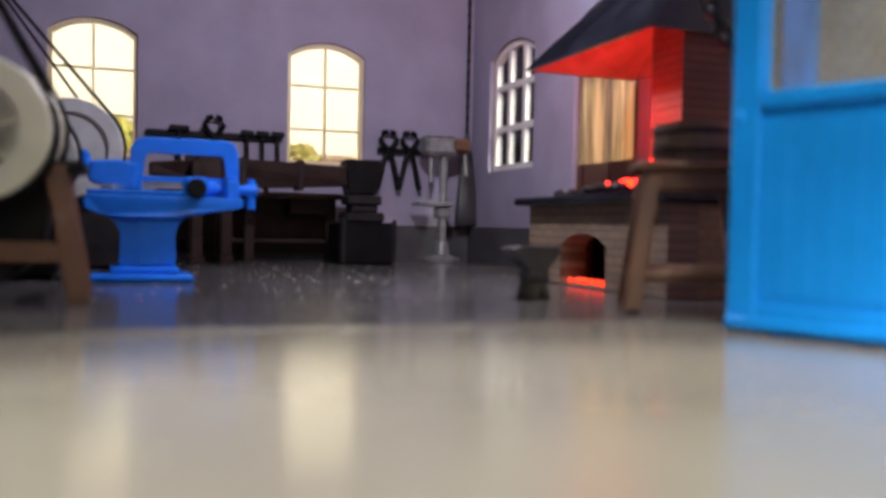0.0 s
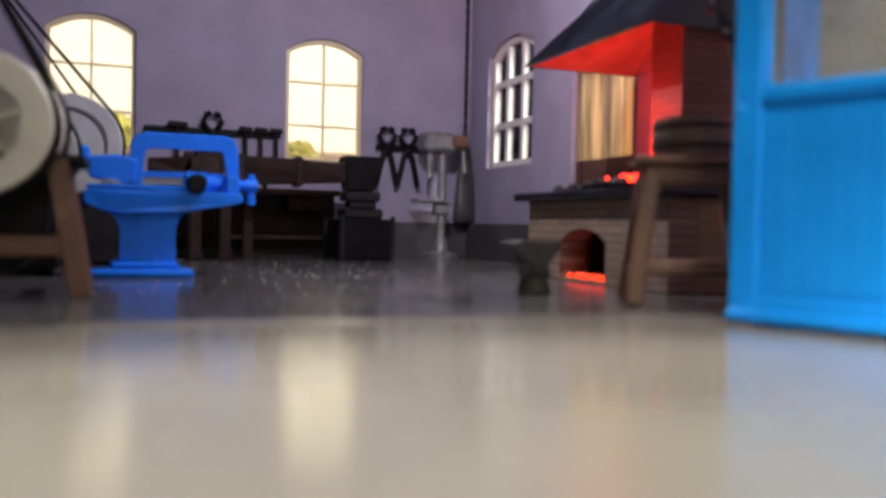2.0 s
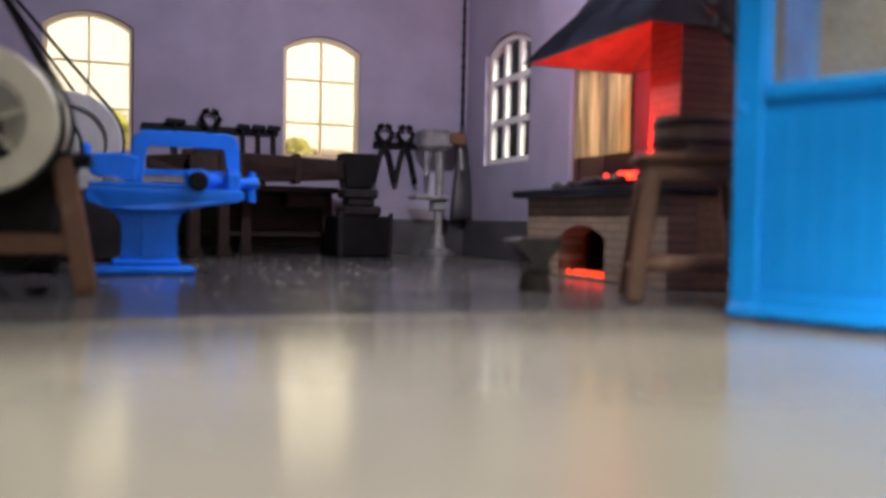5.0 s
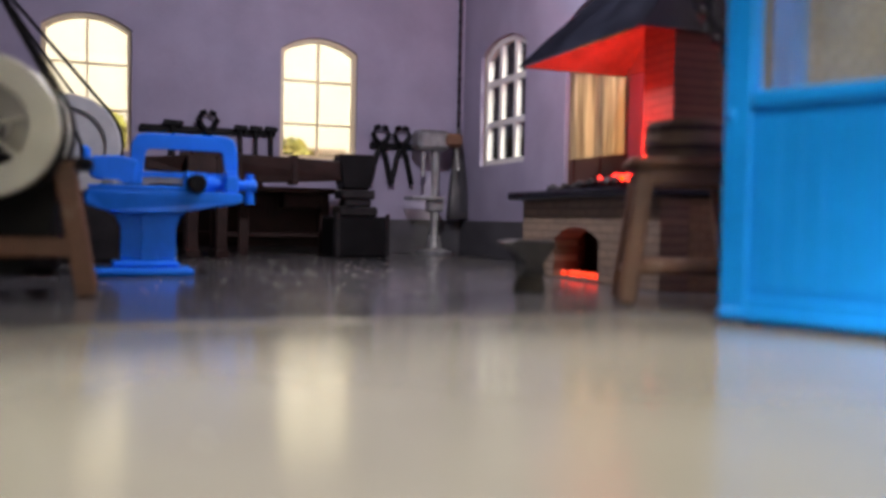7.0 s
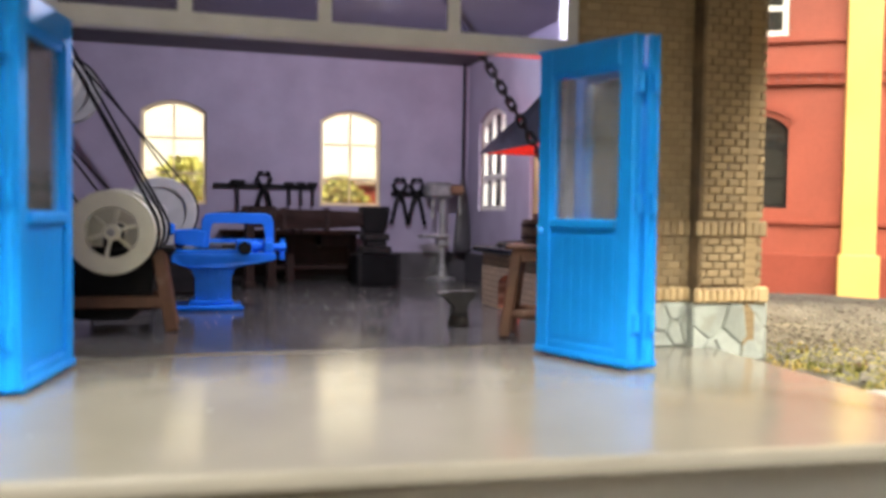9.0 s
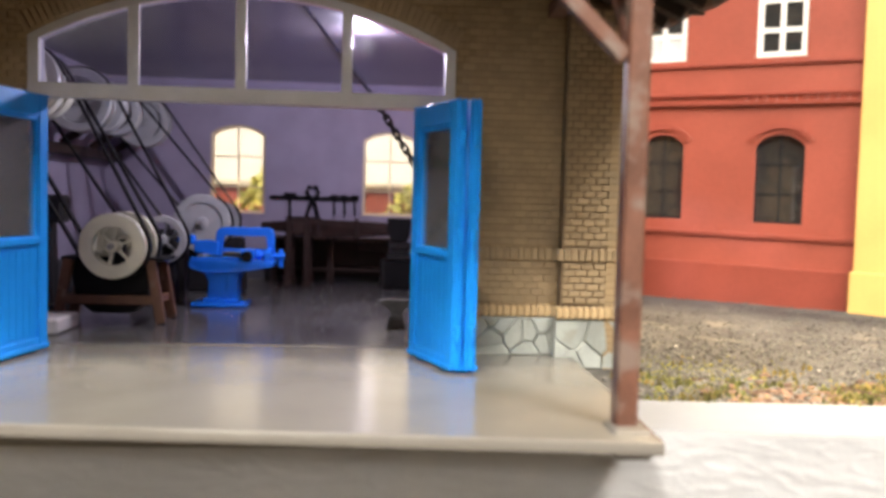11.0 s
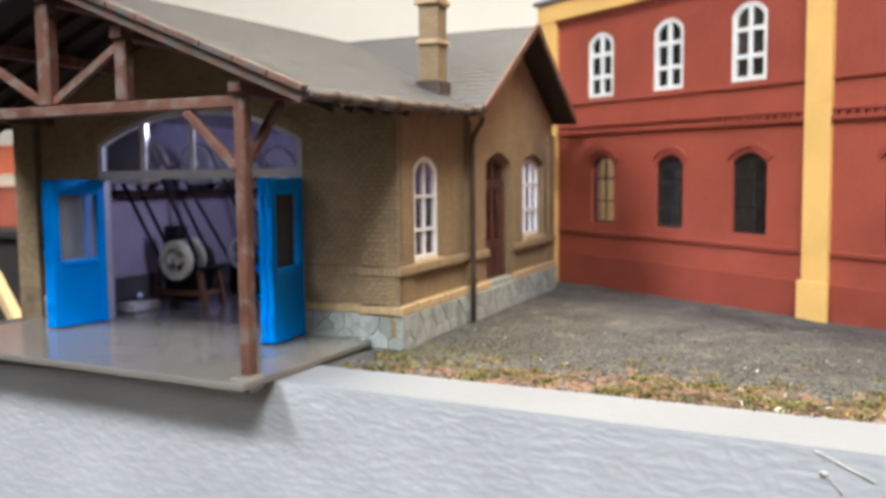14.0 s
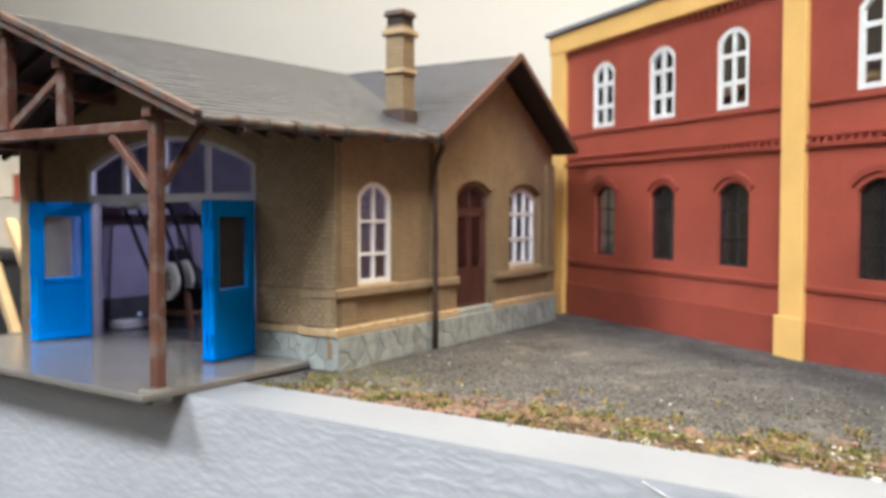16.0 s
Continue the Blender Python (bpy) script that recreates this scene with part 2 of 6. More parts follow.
M = {
    "slab": material("slab_plastic", (0.19, 0.175, 0.156), 0.15, vary=0.06, scale=0.9, grain=90, bump=0.05, spec=0.5),
    "floor": material("floor_plastic", (0.1, 0.096, 0.097), 0.16, vary=0.22, scale=1.2, grain=80, bump=0.06, spec=0.6),
    "tan": material("tan_brick", (0.3, 0.215, 0.125), 0.75, vary=0.1, scale=3, grain=40, pieces=0.35),
    "joint": material("brick_joint", (0.2, 0.14, 0.085), 0.9, vary=0.2, scale=3, grain=50),
    "cream": material("cream_brick", (0.5, 0.36, 0.2), 0.7, vary=0.1, scale=4, grain=40, pieces=0.3, second=(0.22, 0.15, 0.08), mix=0.1),
    "tan_far": masonry("tan_brickwork", (0.29, 0.205, 0.115), (0.72, 0.68, 0.62), turn=(radians(90), 0, radians(90))),
    "tan_front": masonry("tan_front_brickwork", (0.29, 0.205, 0.115), (0.74, 0.7, 0.64)),
    "stone": material("grey_rubble", (0.33, 0.35, 0.325), 0.8, vary=0.16, scale=2.5, grain=35, bump=0.4, pieces=0.3, second=(0.27, 0.27, 0.22), mix=0.12),
    "stone_joint": material("rubble_joint", (0.34, 0.35, 0.32), 0.9, vary=0.2),
    "plaster": material("lilac_white_plaster", (0.35, 0.315, 0.425), 0.85, vary=0.08, scale=1.2, grain=40, bump=0.5, distance=0.012),
    "base": material("grey_wall_base", (0.07, 0.068, 0.075), 0.6, vary=0.2, scale=2),
    "ceiling": material("dark_ceiling", (0.025, 0.02, 0.022), 0.5, vary=0.2, scale=2, bump=0.1),
    "timber": material("brown_timber", (0.13, 0.055, 0.036), 0.5, vary=0.22, scale=2.2, grain=30, bump=0.25, second=(0.17, 0.12, 0.1), mix=0.3),
    "rust": material("rusty_verge", (0.105, 0.056, 0.04), 0.6, vary=0.25, scale=2.5, grain=30, bump=0.3, second=(0.09, 0.085, 0.08), mix=0.45, pieces=0.5),
    "gutter": material("brown_gutter", (0.07, 0.042, 0.032), 0.5, vary=0.25, scale=3, second=(0.12, 0.08, 0.06), mix=0.1),
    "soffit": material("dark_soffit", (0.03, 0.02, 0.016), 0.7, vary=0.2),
    "slate": material("grey_slate", (0.06, 0.064, 0.08), 0.48, vary=0.12, scale=1.2, grain=30, bump=0.2, pieces=0.12, spec=0.35),
    "blue": material("blue_plastic", (0.0, 0.255, 0.8), 0.38, vary=0.06, scale=1.5, grain=25, bump=0.12, spec=0.22),
    "blue_saw": material("deep_blue_plastic", (0.0, 0.155, 0.76), 0.4, vary=0.08, scale=2.5, grain=25, bump=0.1, spec=0.25),
    "white": material("white_window_plastic", (0.78, 0.77, 0.74), 0.45, vary=0.04, scale=3, bump=0.1),
    "grey_frame": material("grey_white_frame", (0.46, 0.45, 0.47), 0.45, vary=0.05, scale=3, bump=0.1),
    "red": material("red_brick_paint", (0.325, 0.068, 0.042), 0.5, vary=0.1, scale=0.7, grain=12, bump=0.12, distance=0.01),
    "red_trim": material("red_trim_paint", (0.28, 0.058, 0.038), 0.36, vary=0.1, scale=1, grain=14, bump=0.1),
    "yellow": material("yellow_plastic", (0.8, 0.49, 0.16), 0.4, vary=0.04, scale=1, grain=14, bump=0.08),
    "board": material("white_edge_board", (0.225, 0.243, 0.278), 0.6, vary=0.04, scale=0.5, grain=8, bump=0.15, distance=0.02),
    "plasterface": material("rippled_white_face", (0.43, 0.433, 0.45), 0.5, vary=0.05, scale=0.6, grain=5, bump=0.3, distance=0.03),
    "gravel": material("grey_gravel", (0.072, 0.068, 0.066), 0.85, vary=0.3, scale=1.1, grain=16, bump=1.0, distance=0.05, second=(0.15, 0.135, 0.115), mix=0.18),
    "pebble": material("pebble", (0.145, 0.135, 0.122), 0.85, vary=0.2, scale=9, pieces=0.9),
    "pale": material("pale_chip", (0.5, 0.48, 0.44), 0.7, vary=0.15, scale=9, pieces=0.5),
    "moss": material("moss_grass", (0.17, 0.16, 0.045), 0.9, vary=0.3, scale=2, pieces=0.8, second=(0.26, 0.16, 0.035), mix=0.2),
    "leaf": material("dead_leaf", (0.17, 0.095, 0.062), 0.8, vary=0.3, scale=6, pieces=0.9),
    "pulley": material("ivory_pulley", (0.62, 0.61, 0.53), 0.35, vary=0.06, scale=4, bump=0.08),
    "pulley_grey": material("grey_pulley", (0.4, 0.41, 0.42), 0.4, vary=0.08, scale=4, bump=0.08),
    "black": material("black_rubber", (0.006, 0.006, 0.007), 0.5, vary=0.2, scale=5, spec=0.12),
    "iron": material("dark_iron", (0.014, 0.013, 0.014), 0.5, vary=0.25, scale=6, spec=0.25),
    "steel": material("grey_steel", (0.3, 0.3, 0.31), 0.45, metal=0.5, vary=0.2, scale=6),
    "stand": material("brown_wood", (0.12, 0.052, 0.028), 0.55, vary=0.2, scale=3, grain=30, second=(0.2, 0.13, 0.09), mix=0.1),
    "dark_wood": material("dark_brown_wood", (0.028, 0.0145, 0.0125), 0.5, vary=0.25, scale=4, grain=30, spec=0.2),
    "bench": material("bench_board", (0.1, 0.056, 0.036), 0.5, vary=0.2, scale=3, grain=30),
    # Red-brown, much paler than the black hood around it.
    "lining": material("red_brown_lining", (0.3, 0.2, 0.18), 0.6, vary=0.2, scale=3),
    "pulley_bright": material("cream_pulley", (0.62, 0.61, 0.5), 0.4, vary=0.05, scale=4, bump=0.08),
    "hood": material("black_hood", (0.008, 0.009, 0.014), 0.2, vary=0.3, scale=3),
    "forge": masonry("forge_brickwork", (0.24, 0.17, 0.12), (0.5, 0.45, 0.4), 0.24, 0.075, turn=(radians(90), 0, radians(90))),
    # Maroon colour carries the dim red firelight on the pier's bricks.
    "pier": masonry("dim_red_lit_pier_brickwork", (0.1, 0.038, 0.028), (0.5, 0.45, 0.4), 0.24, 0.075, turn=(radians(90), 0, radians(90))),
    "coal": material("coal", (0.015, 0.015, 0.016), 0.6, vary=0.3, scale=12, pieces=0.4),
    "ember": glow("ember", (1.0, 0.035, 0.03), 1.7),
    "ash": glow("ash_ember", (1.0, 0.05, 0.02), 0.8),
    "door_glass": glass("gate_glass", (0.93, 0.95, 0.97), 0.06, 0.1, 1.4),
    "anvil": material("anvil_grey", (0.045, 0.043, 0.042), 0.5, metal=0.1, vary=0.2, scale=8),
    "stump": material("stump", (0.028, 0.023, 0.018), 0.8, vary=0.3, scale=6),
    "door": material("brown_door_paint", (0.075, 0.03, 0.022), 0.4, vary=0.15, scale=3),
    "glass": glass("window_glass", (0.95, 0.96, 0.97), 0.05, 0.02),
    # Violet haze tone imitates the glow of the lamp-lit workshop behind.
    "fan_glass": glass("violet_haze_fanlight_glass", (0.8, 0.8, 0.86), 0.08, 0.025, tone=(0.5, 0.48, 0.8), through_light=True),
    # Pink tone in the pane stands in for red forge light behind it.
    "forge_tinted_film": glass("forge_tinted_window_film", (0.85, 0.76, 0.8), 0.15, 0.05, tone=(0.86, 0.68, 0.66), through_light=True),
    "house_glass": glass("glossy_house_glass", (0.9, 0.9, 0.9), 0.04, 0.02, 1.9),
    # Dark red tint puts the dim, forge-lit interior into the door panes.
    "forge_dim_glass": glass("forge_dim_door_glass", (0.3, 0.2, 0.18), 0.1, 0.1, tone=(0.2, 0.1, 0.08)),
    "curtain": glass("curtain_film", (0.3, 0.22, 0.16), 0.3, 0.8, tone=(0.7, 0.5, 0.32), through_light=True),
    # Near-black stands for the shaded rooms, brown patches for light inside them.
    "painted_dim_room": material("painted_dim_interior", (0.045, 0.032, 0.024), 0.8, vary=0.3, scale=0.6, second=(0.2, 0.12, 0.07), mix=0.3),
    "room": material("room_wall_paint", (0.64, 0.625, 0.6), 0.9, vary=0.02, scale=0.02, grain=0.6, bump=0.1, distance=0.3),
    # Unseen walls: sides dark to cut bounced light, front paler to return some.
    "room_bounce_cut": material("bounce_cutting_room_wall", (0.16, 0.15, 0.14), 0.8, vary=0.2, scale=0.02, grain=0.3),
    # Cream colour imitates the window light that bleeds over the frames.
    "light_bleed_frame": material("light_bleed_window_plastic", (0.78, 0.66, 0.44), 0.45, vary=0.04, scale=3, bump=0.1),
    "room_front": material("room_front_wall", (0.4, 0.39, 0.38), 0.8, vary=0.1, scale=0.02, grain=0.3),
    "room_floor": material("room_floor", (0.07, 0.055, 0.045), 0.7, vary=0.1, scale=0.05),
    "pine": material("pine_stick", (0.48, 0.34, 0.18), 0.6, vary=0.1, scale=1),
    "crate_red": material("red_brown_box", (0.32, 0.08, 0.045), 0.6, vary=0.15, scale=0.6),
    "crate_cream": material("cream_box", (0.55, 0.47, 0.35), 0.7, vary=0.1, scale=0.6),
    "shadow_box": material("black_cabinet", (0.025, 0.023, 0.022), 0.6, vary=0.2, scale=0.4),
    "green": material("leaf_green", (0.4, 0.39, 0.1), 0.8, vary=0.1, scale=2, pieces=0.25, second=(0.5, 0.45, 0.13), mix=0.2),
}




def fold(m, dark, light):
    """Printed curtain folds: uneven upright bands on a translucent film."""
    N, L = m.node_tree.nodes, m.node_tree.links
    film = [n for n in N if n.type == "BSDF_TRANSLUCENT"][0]
    co, mp, wave, ramp = N.new("ShaderNodeTexCoord"), N.new("ShaderNodeMapping"), N.new("ShaderNodeTexNoise"), N.new("ShaderNodeValToRGB")
    mp.inputs["Scale"].default_value = (1 / K, 7 / K, 0.6 / K)
    wave.inputs["Scale"].default_value, wave.inputs["Detail"].default_value = 1.0, 4
    ramp.color_ramp.elements[0].position, ramp.color_ramp.elements[1].position = 0.36, 0.62
    ramp.color_ramp.elements[0].color, ramp.color_ramp.elements[1].color = (*dark, 1), (*light, 1)
    L.new(co.outputs["Object"], mp.inputs["Vector"])
    L.new(mp.outputs[0], wave.inputs["Vector"])
    L.new(wave.outputs[0], ramp.inputs[0])
    L.new(ramp.outputs[0], film.inputs[0])


fold(M["curtain"], (0.2, 0.12, 0.07), (0.8, 0.6, 0.4))

# ---- building helpers ----
ROOTS = {}


def mesh_of(name, bm, mat, origin, smooth=False):
    bmesh.ops.recalc_face_normals(bm, faces=bm.faces)
    o = Vector(origin)
    for v in bm.verts:
        v.co = (v.co - o) * K
    me = bpy.data.meshes.new(name)
    bm.to_mesh(me)
    bm.free()
    me.materials.append(M[mat])
    if smooth:
        for p in me.polygons:
            p.use_smooth = True
    return me


def thing(name, at, label, category, group="", kind=""):
    ob = new(name)
    ob.empty_display_size = 0.002
    ob.location = Vector(at) * K
    ROOTS[ob.name] = Vector(at)
    return tagged(ob, label, category, group, kind)


def part(name, bm, mat, parent, label="", smooth=False, kind=""):
    o = ROOTS[parent.name]
    ob = new(name, mesh_of(name, bm, mat, o, smooth))
    ob.parent = parent
    ROOTS[ob.name] = o
    return tagged(ob, label, kind=kind)


def solid(name, bm, mat, label, category, kind="", group="", smooth=False):
    """A thing of one mesh, its origin at the middle of its base."""
    xs, ys, zs = zip(*(v.co for v in bm.verts))
    o = ((min(xs) + max(xs)) / 2, (min(ys) + max(ys)) / 2, min(zs))
    ob = new(name, mesh_of(name, bm, mat, o, smooth))
    ob.location = Vector(o) * K
    ROOTS[ob.name] = Vector(o)
    return tagged(ob, label, category, group, kind)


def join(*bms):
    out = bms[0]
    for b in bms[1:]:
        me = bpy.data.meshes.new("tmp")
        b.to_mesh(me)
        b.free()
        out.from_mesh(me)
        bpy.data.meshes.remove(me)
    return out


def bevel(bm, w, segments=1):
    if w:
        bmesh.ops.bevel(bm, geom=list(bm.edges), offset=w, segments=segments, affect="EDGES", profile=0.6)
    return bm


def box(x0, x1, y0, y1, z0, z1, b=0.0, taper=0.0):
    bm = bmesh.new()
    bmesh.ops.create_cube(bm, size=1)
    for v in bm.verts:
        s = 1 - taper if v.co.z > 0 else 1
        v.co = Vector(((x0 + x1) / 2 + v.co.x * s * (x1 - x0), (y0 + y1) / 2 + v.co.y * s * (y1 - y0), (z0 + z1) / 2 + v.co.z * (z1 - z0)))
    return bevel(bm, b)


def beam(a, c, w, h, b=0.0, up=(0, 0, 1)):
    """A squared timber from a to c, w wide and h high."""
    a, c = Vector(a), Vector(c)
    d = (c - a).normalized()
    side = d.cross(Vector(up))
    side = side.normalized() if side.length > 1e-6 else Vector((1, 0, 0))
    top = side.cross(d).normalized()
    bm = bmesh.new()
    vs = [bm.verts.new(p + side * (sx * w / 2) + top * (sz * h / 2)) for p in (a, c) for sx, sz in ((-1, -1), (1, -1), (1, 1), (-1, 1))]
    for f in ((0, 1, 2, 3), (7, 6, 5, 4), (0, 4, 5, 1), (1, 5, 6, 2), (2, 6, 7, 3), (3, 7, 4, 0)):
        bm.faces.new([vs[i] for i in f])
    return bevel(bm, b)


def rod(a, c, r, seg=10, r2=None):
    a, c = Vector(a), Vector(c)
    bm = bmesh.new()
    q = (c - a).to_track_quat("Z", "Y").to_matrix().to_4x4()
    bmesh.ops.create_cone(bm, cap_ends=True, segments=seg, radius1=r, radius2=r if r2 is None else r2, depth=(c - a).length, matrix=Matrix.Translation((a + c) / 2) @ q)
    return bm


def lathe(profile, centre, axis="Z", seg=28):
    """A closed profile of (radius, height) turned round an axis through centre."""
    bm = bmesh.new()
    rings = []
    for i in range(seg):
        a = 2 * math.pi * i / seg
        ring = []
        for r, h in profile:
            p = Vector((r * math.cos(a), r * math.sin(a), h))
            if axis == "Y":
                p = Vector((p.x, p.z, p.y))
            elif axis == "X":
                p = Vector((p.z, p.x, p.y))
            ring.append(bm.verts.new(p + Vector(centre)))
        rings.append(ring)
    n = len(profile)
    for i in range(seg):
        for j in range(n):
            quad = [rings[i][j], rings[i][(j + 1) % n], rings[(i + 1) % seg][(j + 1) % n], rings[(i + 1) % seg][j]]
            bm.faces.new(quad)
    bmesh.ops.remove_doubles(bm, verts=bm.verts, dist=1e-5)
    return bm


def tube(points, r, seg=8, closed=False):
    pts = [Vector(p) for p in points]
    bm = bmesh.new()
    n = len(pts)
    rings = []
    for i, p in enumerate(pts):
        a = pts[(i - 1) % n] if closed or i else p
        c = pts[(i + 1) % n] if closed or i < n - 1 else p
        q = (c - a).to_track_quat("Z", "Y")
        rings.append([bm.verts.new(p + q @ Vector((r * math.cos(2 * math.pi * k / seg), r * math.sin(2 * math.pi * k / seg), 0))) for k in range(seg)])
    for i in range(n if closed else n - 1):
        for k in range(seg):
            bm.faces.new([rings[i][k], rings[i][(k + 1) % seg], rings[(i + 1) % n][(k + 1) % seg], rings[(i + 1) % n][k]])
    if not closed:
        bm.faces.new(rings[0][::-1])
        bm.faces.new(rings[-1])
    return bm


def sheet(place, outer, holes=(), w0=0.0, w1=0.1):
    """A flat shape (u, v) with holes, from depth w0 to w1, laid by place(u, v, w)."""
    bm = bmesh.new()
    edges = []
    for loop in (outer, *holes):
        vs = [bm.verts.new((u, v, w0)) for u, v in loop]
        edges += [bm.edges.new((vs[i], vs[(i + 1) % len(vs)])) for i in range(len(vs))]
    if holes:
        bmesh.ops.triangle_fill(bm, use_beauty=True, use_dissolve=False, edges=edges)
    else:
        bm.faces.new(list(bm.verts))
    got = bmesh.ops.extrude_face_region(bm, geom=list(bm.faces))
    for g in got["geom"]:
        if isinstance(g, bmesh.types.BMVert):
            g.co.z = w1
    for v in bm.verts:
        v.co = Vector(place(*v.co))
    return bm


def arch(u0, u1, v0, v1, rise, n=12):
    """A rectangle with a segment arch of that rise on top, from its lower left corner round."""
    pts = [(u0, v0), (u1, v0)]
    if rise <= 0:
        return pts + [(u1, v1), (u0, v1)]
    half = (u1 - u0) / 2
    R = (half * half + rise * rise) / (2 * rise)
    a = math.asin(min(1, half / R))
    for i in range(n + 1):
        t = a - 2 * a * i / n
        pts.append(((u0 + u1) / 2 + R * math.sin(t), v1 - R + R * math.cos(t)))
    return pts


def front(u, v, w):
    return (u, 4.28 + w, v)


def back(u, v, w):
    return (u, 13.1 + w, v)


def side(u, v, w):
    return (5.97 - w, u, v)


RED_LEAN = 0.016
RED_AT, RED_ALONG, RED_IN = Vector((8.9, 12.72, 0)), Vector((0.8036, -0.5952, 0)), Vector((0.5952, 0.8036, 0))


def red(u, v, w):
    return tuple(RED_AT + RED_ALONG * u + RED_IN * w + Vector((0, 0, v - RED_LEAN * (u - 2))))


def pane_only(ob):
    ob.visible_shadow = False
    return ob


def window(name, place, u0, u1, v0, v1, rise, cols, rows, parent=None, bar=0.06, frame_w=0.09, depth=0.09, mat="white", label="", pane="glass", w=0.0):
    """A window with its frame, glazing bars and one pane behind; rows are heights at which cross bars run."""
    if parent is None:
        c = place((u0 + u1) / 2, v0, w)
        win = thing(name, c, label, "window", kind="structure")
        fr = part("window_frame", sheet(place, arch(u0, u1, v0, v1, rise), [arch(u0 + frame_w, u1 - frame_w, v0 + frame_w, v1 - frame_w, rise * 0.9)], w, w + depth), mat, win)
    else:
        win = fr = part(name, sheet(place, arch(u0, u1, v0, v1, rise), [arch(u0 + frame_w, u1 - frame_w, v0 + frame_w, v1 - frame_w, rise * 0.9)], w, w + depth), mat, parent, label)
    for i in range(1, cols):
        u = u0 + (u1 - u0) * i / cols
        top = v1 - frame_w - rise * (2 * abs(u - (u0 + u1) / 2) / (u1 - u0)) ** 2
        part("glazing_bar", sheet(place, [(u - bar / 2, v0 + frame_w), (u + bar / 2, v0 + frame_w), (u + bar / 2, top), (u - bar / 2, top)], (), w + 0.012, w + depth - 0.012), mat, win)
    for v in rows:
        part("glazing_bar", sheet(place, [(u0 + frame_w, v - bar / 2), (u1 - frame_w, v - bar / 2), (u1 - frame_w, v + bar / 2), (u0 + frame_w, v + bar / 2)], (), w + 0.018, w + depth - 0.018), mat, win)
    pane_only(part("pane", sheet(place, arch(u0 + frame_w * 0.6, u1 - frame_w * 0.6, v0 + frame_w * 0.6, v1 - frame_w * 0.6, rise), (), w + depth * 0.45, w + depth * 0.45 + 0.012), pane, win, "thin clear pane"))
    return win

# ---- the room and the layout's base ----
def structure(name, bm, mat, label, category, smooth=False):
    return solid(name, bm, mat, label, category, "structure", smooth=smooth)


structure("room_wall_back", box(-190, 210, 75, 78, -75, 130), "room", "unseen room wall, toned to set the bounced light behind the model", "wall")
# Front and side walls are unseen; their tones only steer the bounced light.
structure("room_wall_front", box(-190, 210, -163, -160, -75, 130), "room_front", "unseen room wall, toned to set the bounced light", "wall")
structure("room_wall_west", box(-193, -190, -163, 78, -75, 130), "room_bounce_cut", "unseen room wall, toned to set the bounced light", "wall")
structure("room_wall_east", box(210, 213, -163, 78, -75, 130), "room_bounce_cut", "unseen room wall, toned to set the bounced light", "wall")
structure("room_ceiling", box(-193, 213, -163, 78, 130, 133), "room", "plain pale room ceiling", "ceiling")
structure("room_floor", box(-193, 213, -163, 78, -78, -75), "room_floor", "brown room floor", "floor")


def edge_out(x):
    return 1.33 - 0.075 * (x - 5.5)


def edge_in(x):
    return 2.48 - 0.06 * (x - 5.5)


G = -0.13
# gravel yard, one sheet with gentle unevenness
bm = bmesh.new()
nx, ny = 150, 70
grid = []
for i in range(nx + 1):
    x = -3.4 + 78 * i / nx
    row = []
    for j in range(ny + 1):
        y = edge_in(x) - 0.02 + (60 - edge_in(x)) * (j / ny) ** 2.2
        z = G + 0.03 * noise.noise((x * 0.9, y * 0.9, 0)) - 0.02
        row.append(bm.verts.new((x, y, z)))
    grid.append(row)
for i in range(nx):
    for j in range(ny):
        bm.faces.new((grid[i][j], grid[i + 1][j], grid[i + 1][j + 1], grid[i][j + 1]))
ground = structure("ground", bm, "gravel", "dark grey gravel yard with fine grit", "ground", smooth=True)

# the layout's front: a flat white strip on top and a rippled white face
x0, x1 = -3.4, 74
bm = bmesh.new()
vs = [bm.verts.new(p) for p in ((x0, edge_out(x0), G + 0.015), (x1, edge_out(x1), G + 0.015), (x1, edge_in(x1), G + 0.015), (x0, edge_in(x0), G + 0.015))]
bm.faces.new(vs)
got = bmesh.ops.extrude_face_region(bm, geom=list(bm.faces))
for g in got["geom"]:
    if isinstance(g, bmesh.types.BMVert):
        g.co.z -= 0.035
bevel(bm, 0.01, 2)
structure("layout_edge", bm, "board", "flat white edging strip of the layout board", "edge strip")
bm = bmesh.new()
nx, nz = 800, 230
grid = []
for i in range(nx + 1):
    x = -3.4 + 22 * i / nx
    row = []
    for j in range(nz + 1):
        z = G + 0.011 - 7 * (j / nz) ** 1.25
        fold = noise.noise((x * 3.6 + 0.8 * noise.noise((x * 1.5, z * 4, 3)), z * 12 + 0.9 * noise.noise((x * 1.1, z, 5)), 1.3))
        crease = 1 - abs(fold) * 2.6
        y = edge_out(x) - 0.004 - 0.006 * min(1, j / 6) * max(0, crease) ** 2 - 0.005 * noise.noise((x * 3.5, z * 12, 8)) * min(1, j / 4)
        row.append(bm.verts.new((x, y, z)))
    grid.append(row)
for i in range(nx):
    for j in range(nz):
        bm.faces.new((grid[i][j], grid[i + 1][j], grid[i + 1][j + 1], grid[i][j + 1]))
structure("layout_front", bm, "plasterface", "white front of the layout with rippled plaster", "layout front", smooth=True)

# ---- platform and floor ----
structure("platform", bevel(sheet(lambda u, v, w: (u, v, w), [(-2.2, 1.18), (5.4, 0.55), (5.5, 4.3), (-2.2, 4.3)], (), -0.11, 0.0), 0.028, 2), "slab", "glossy grey-brown platform slab with a rounded rim", "platform")
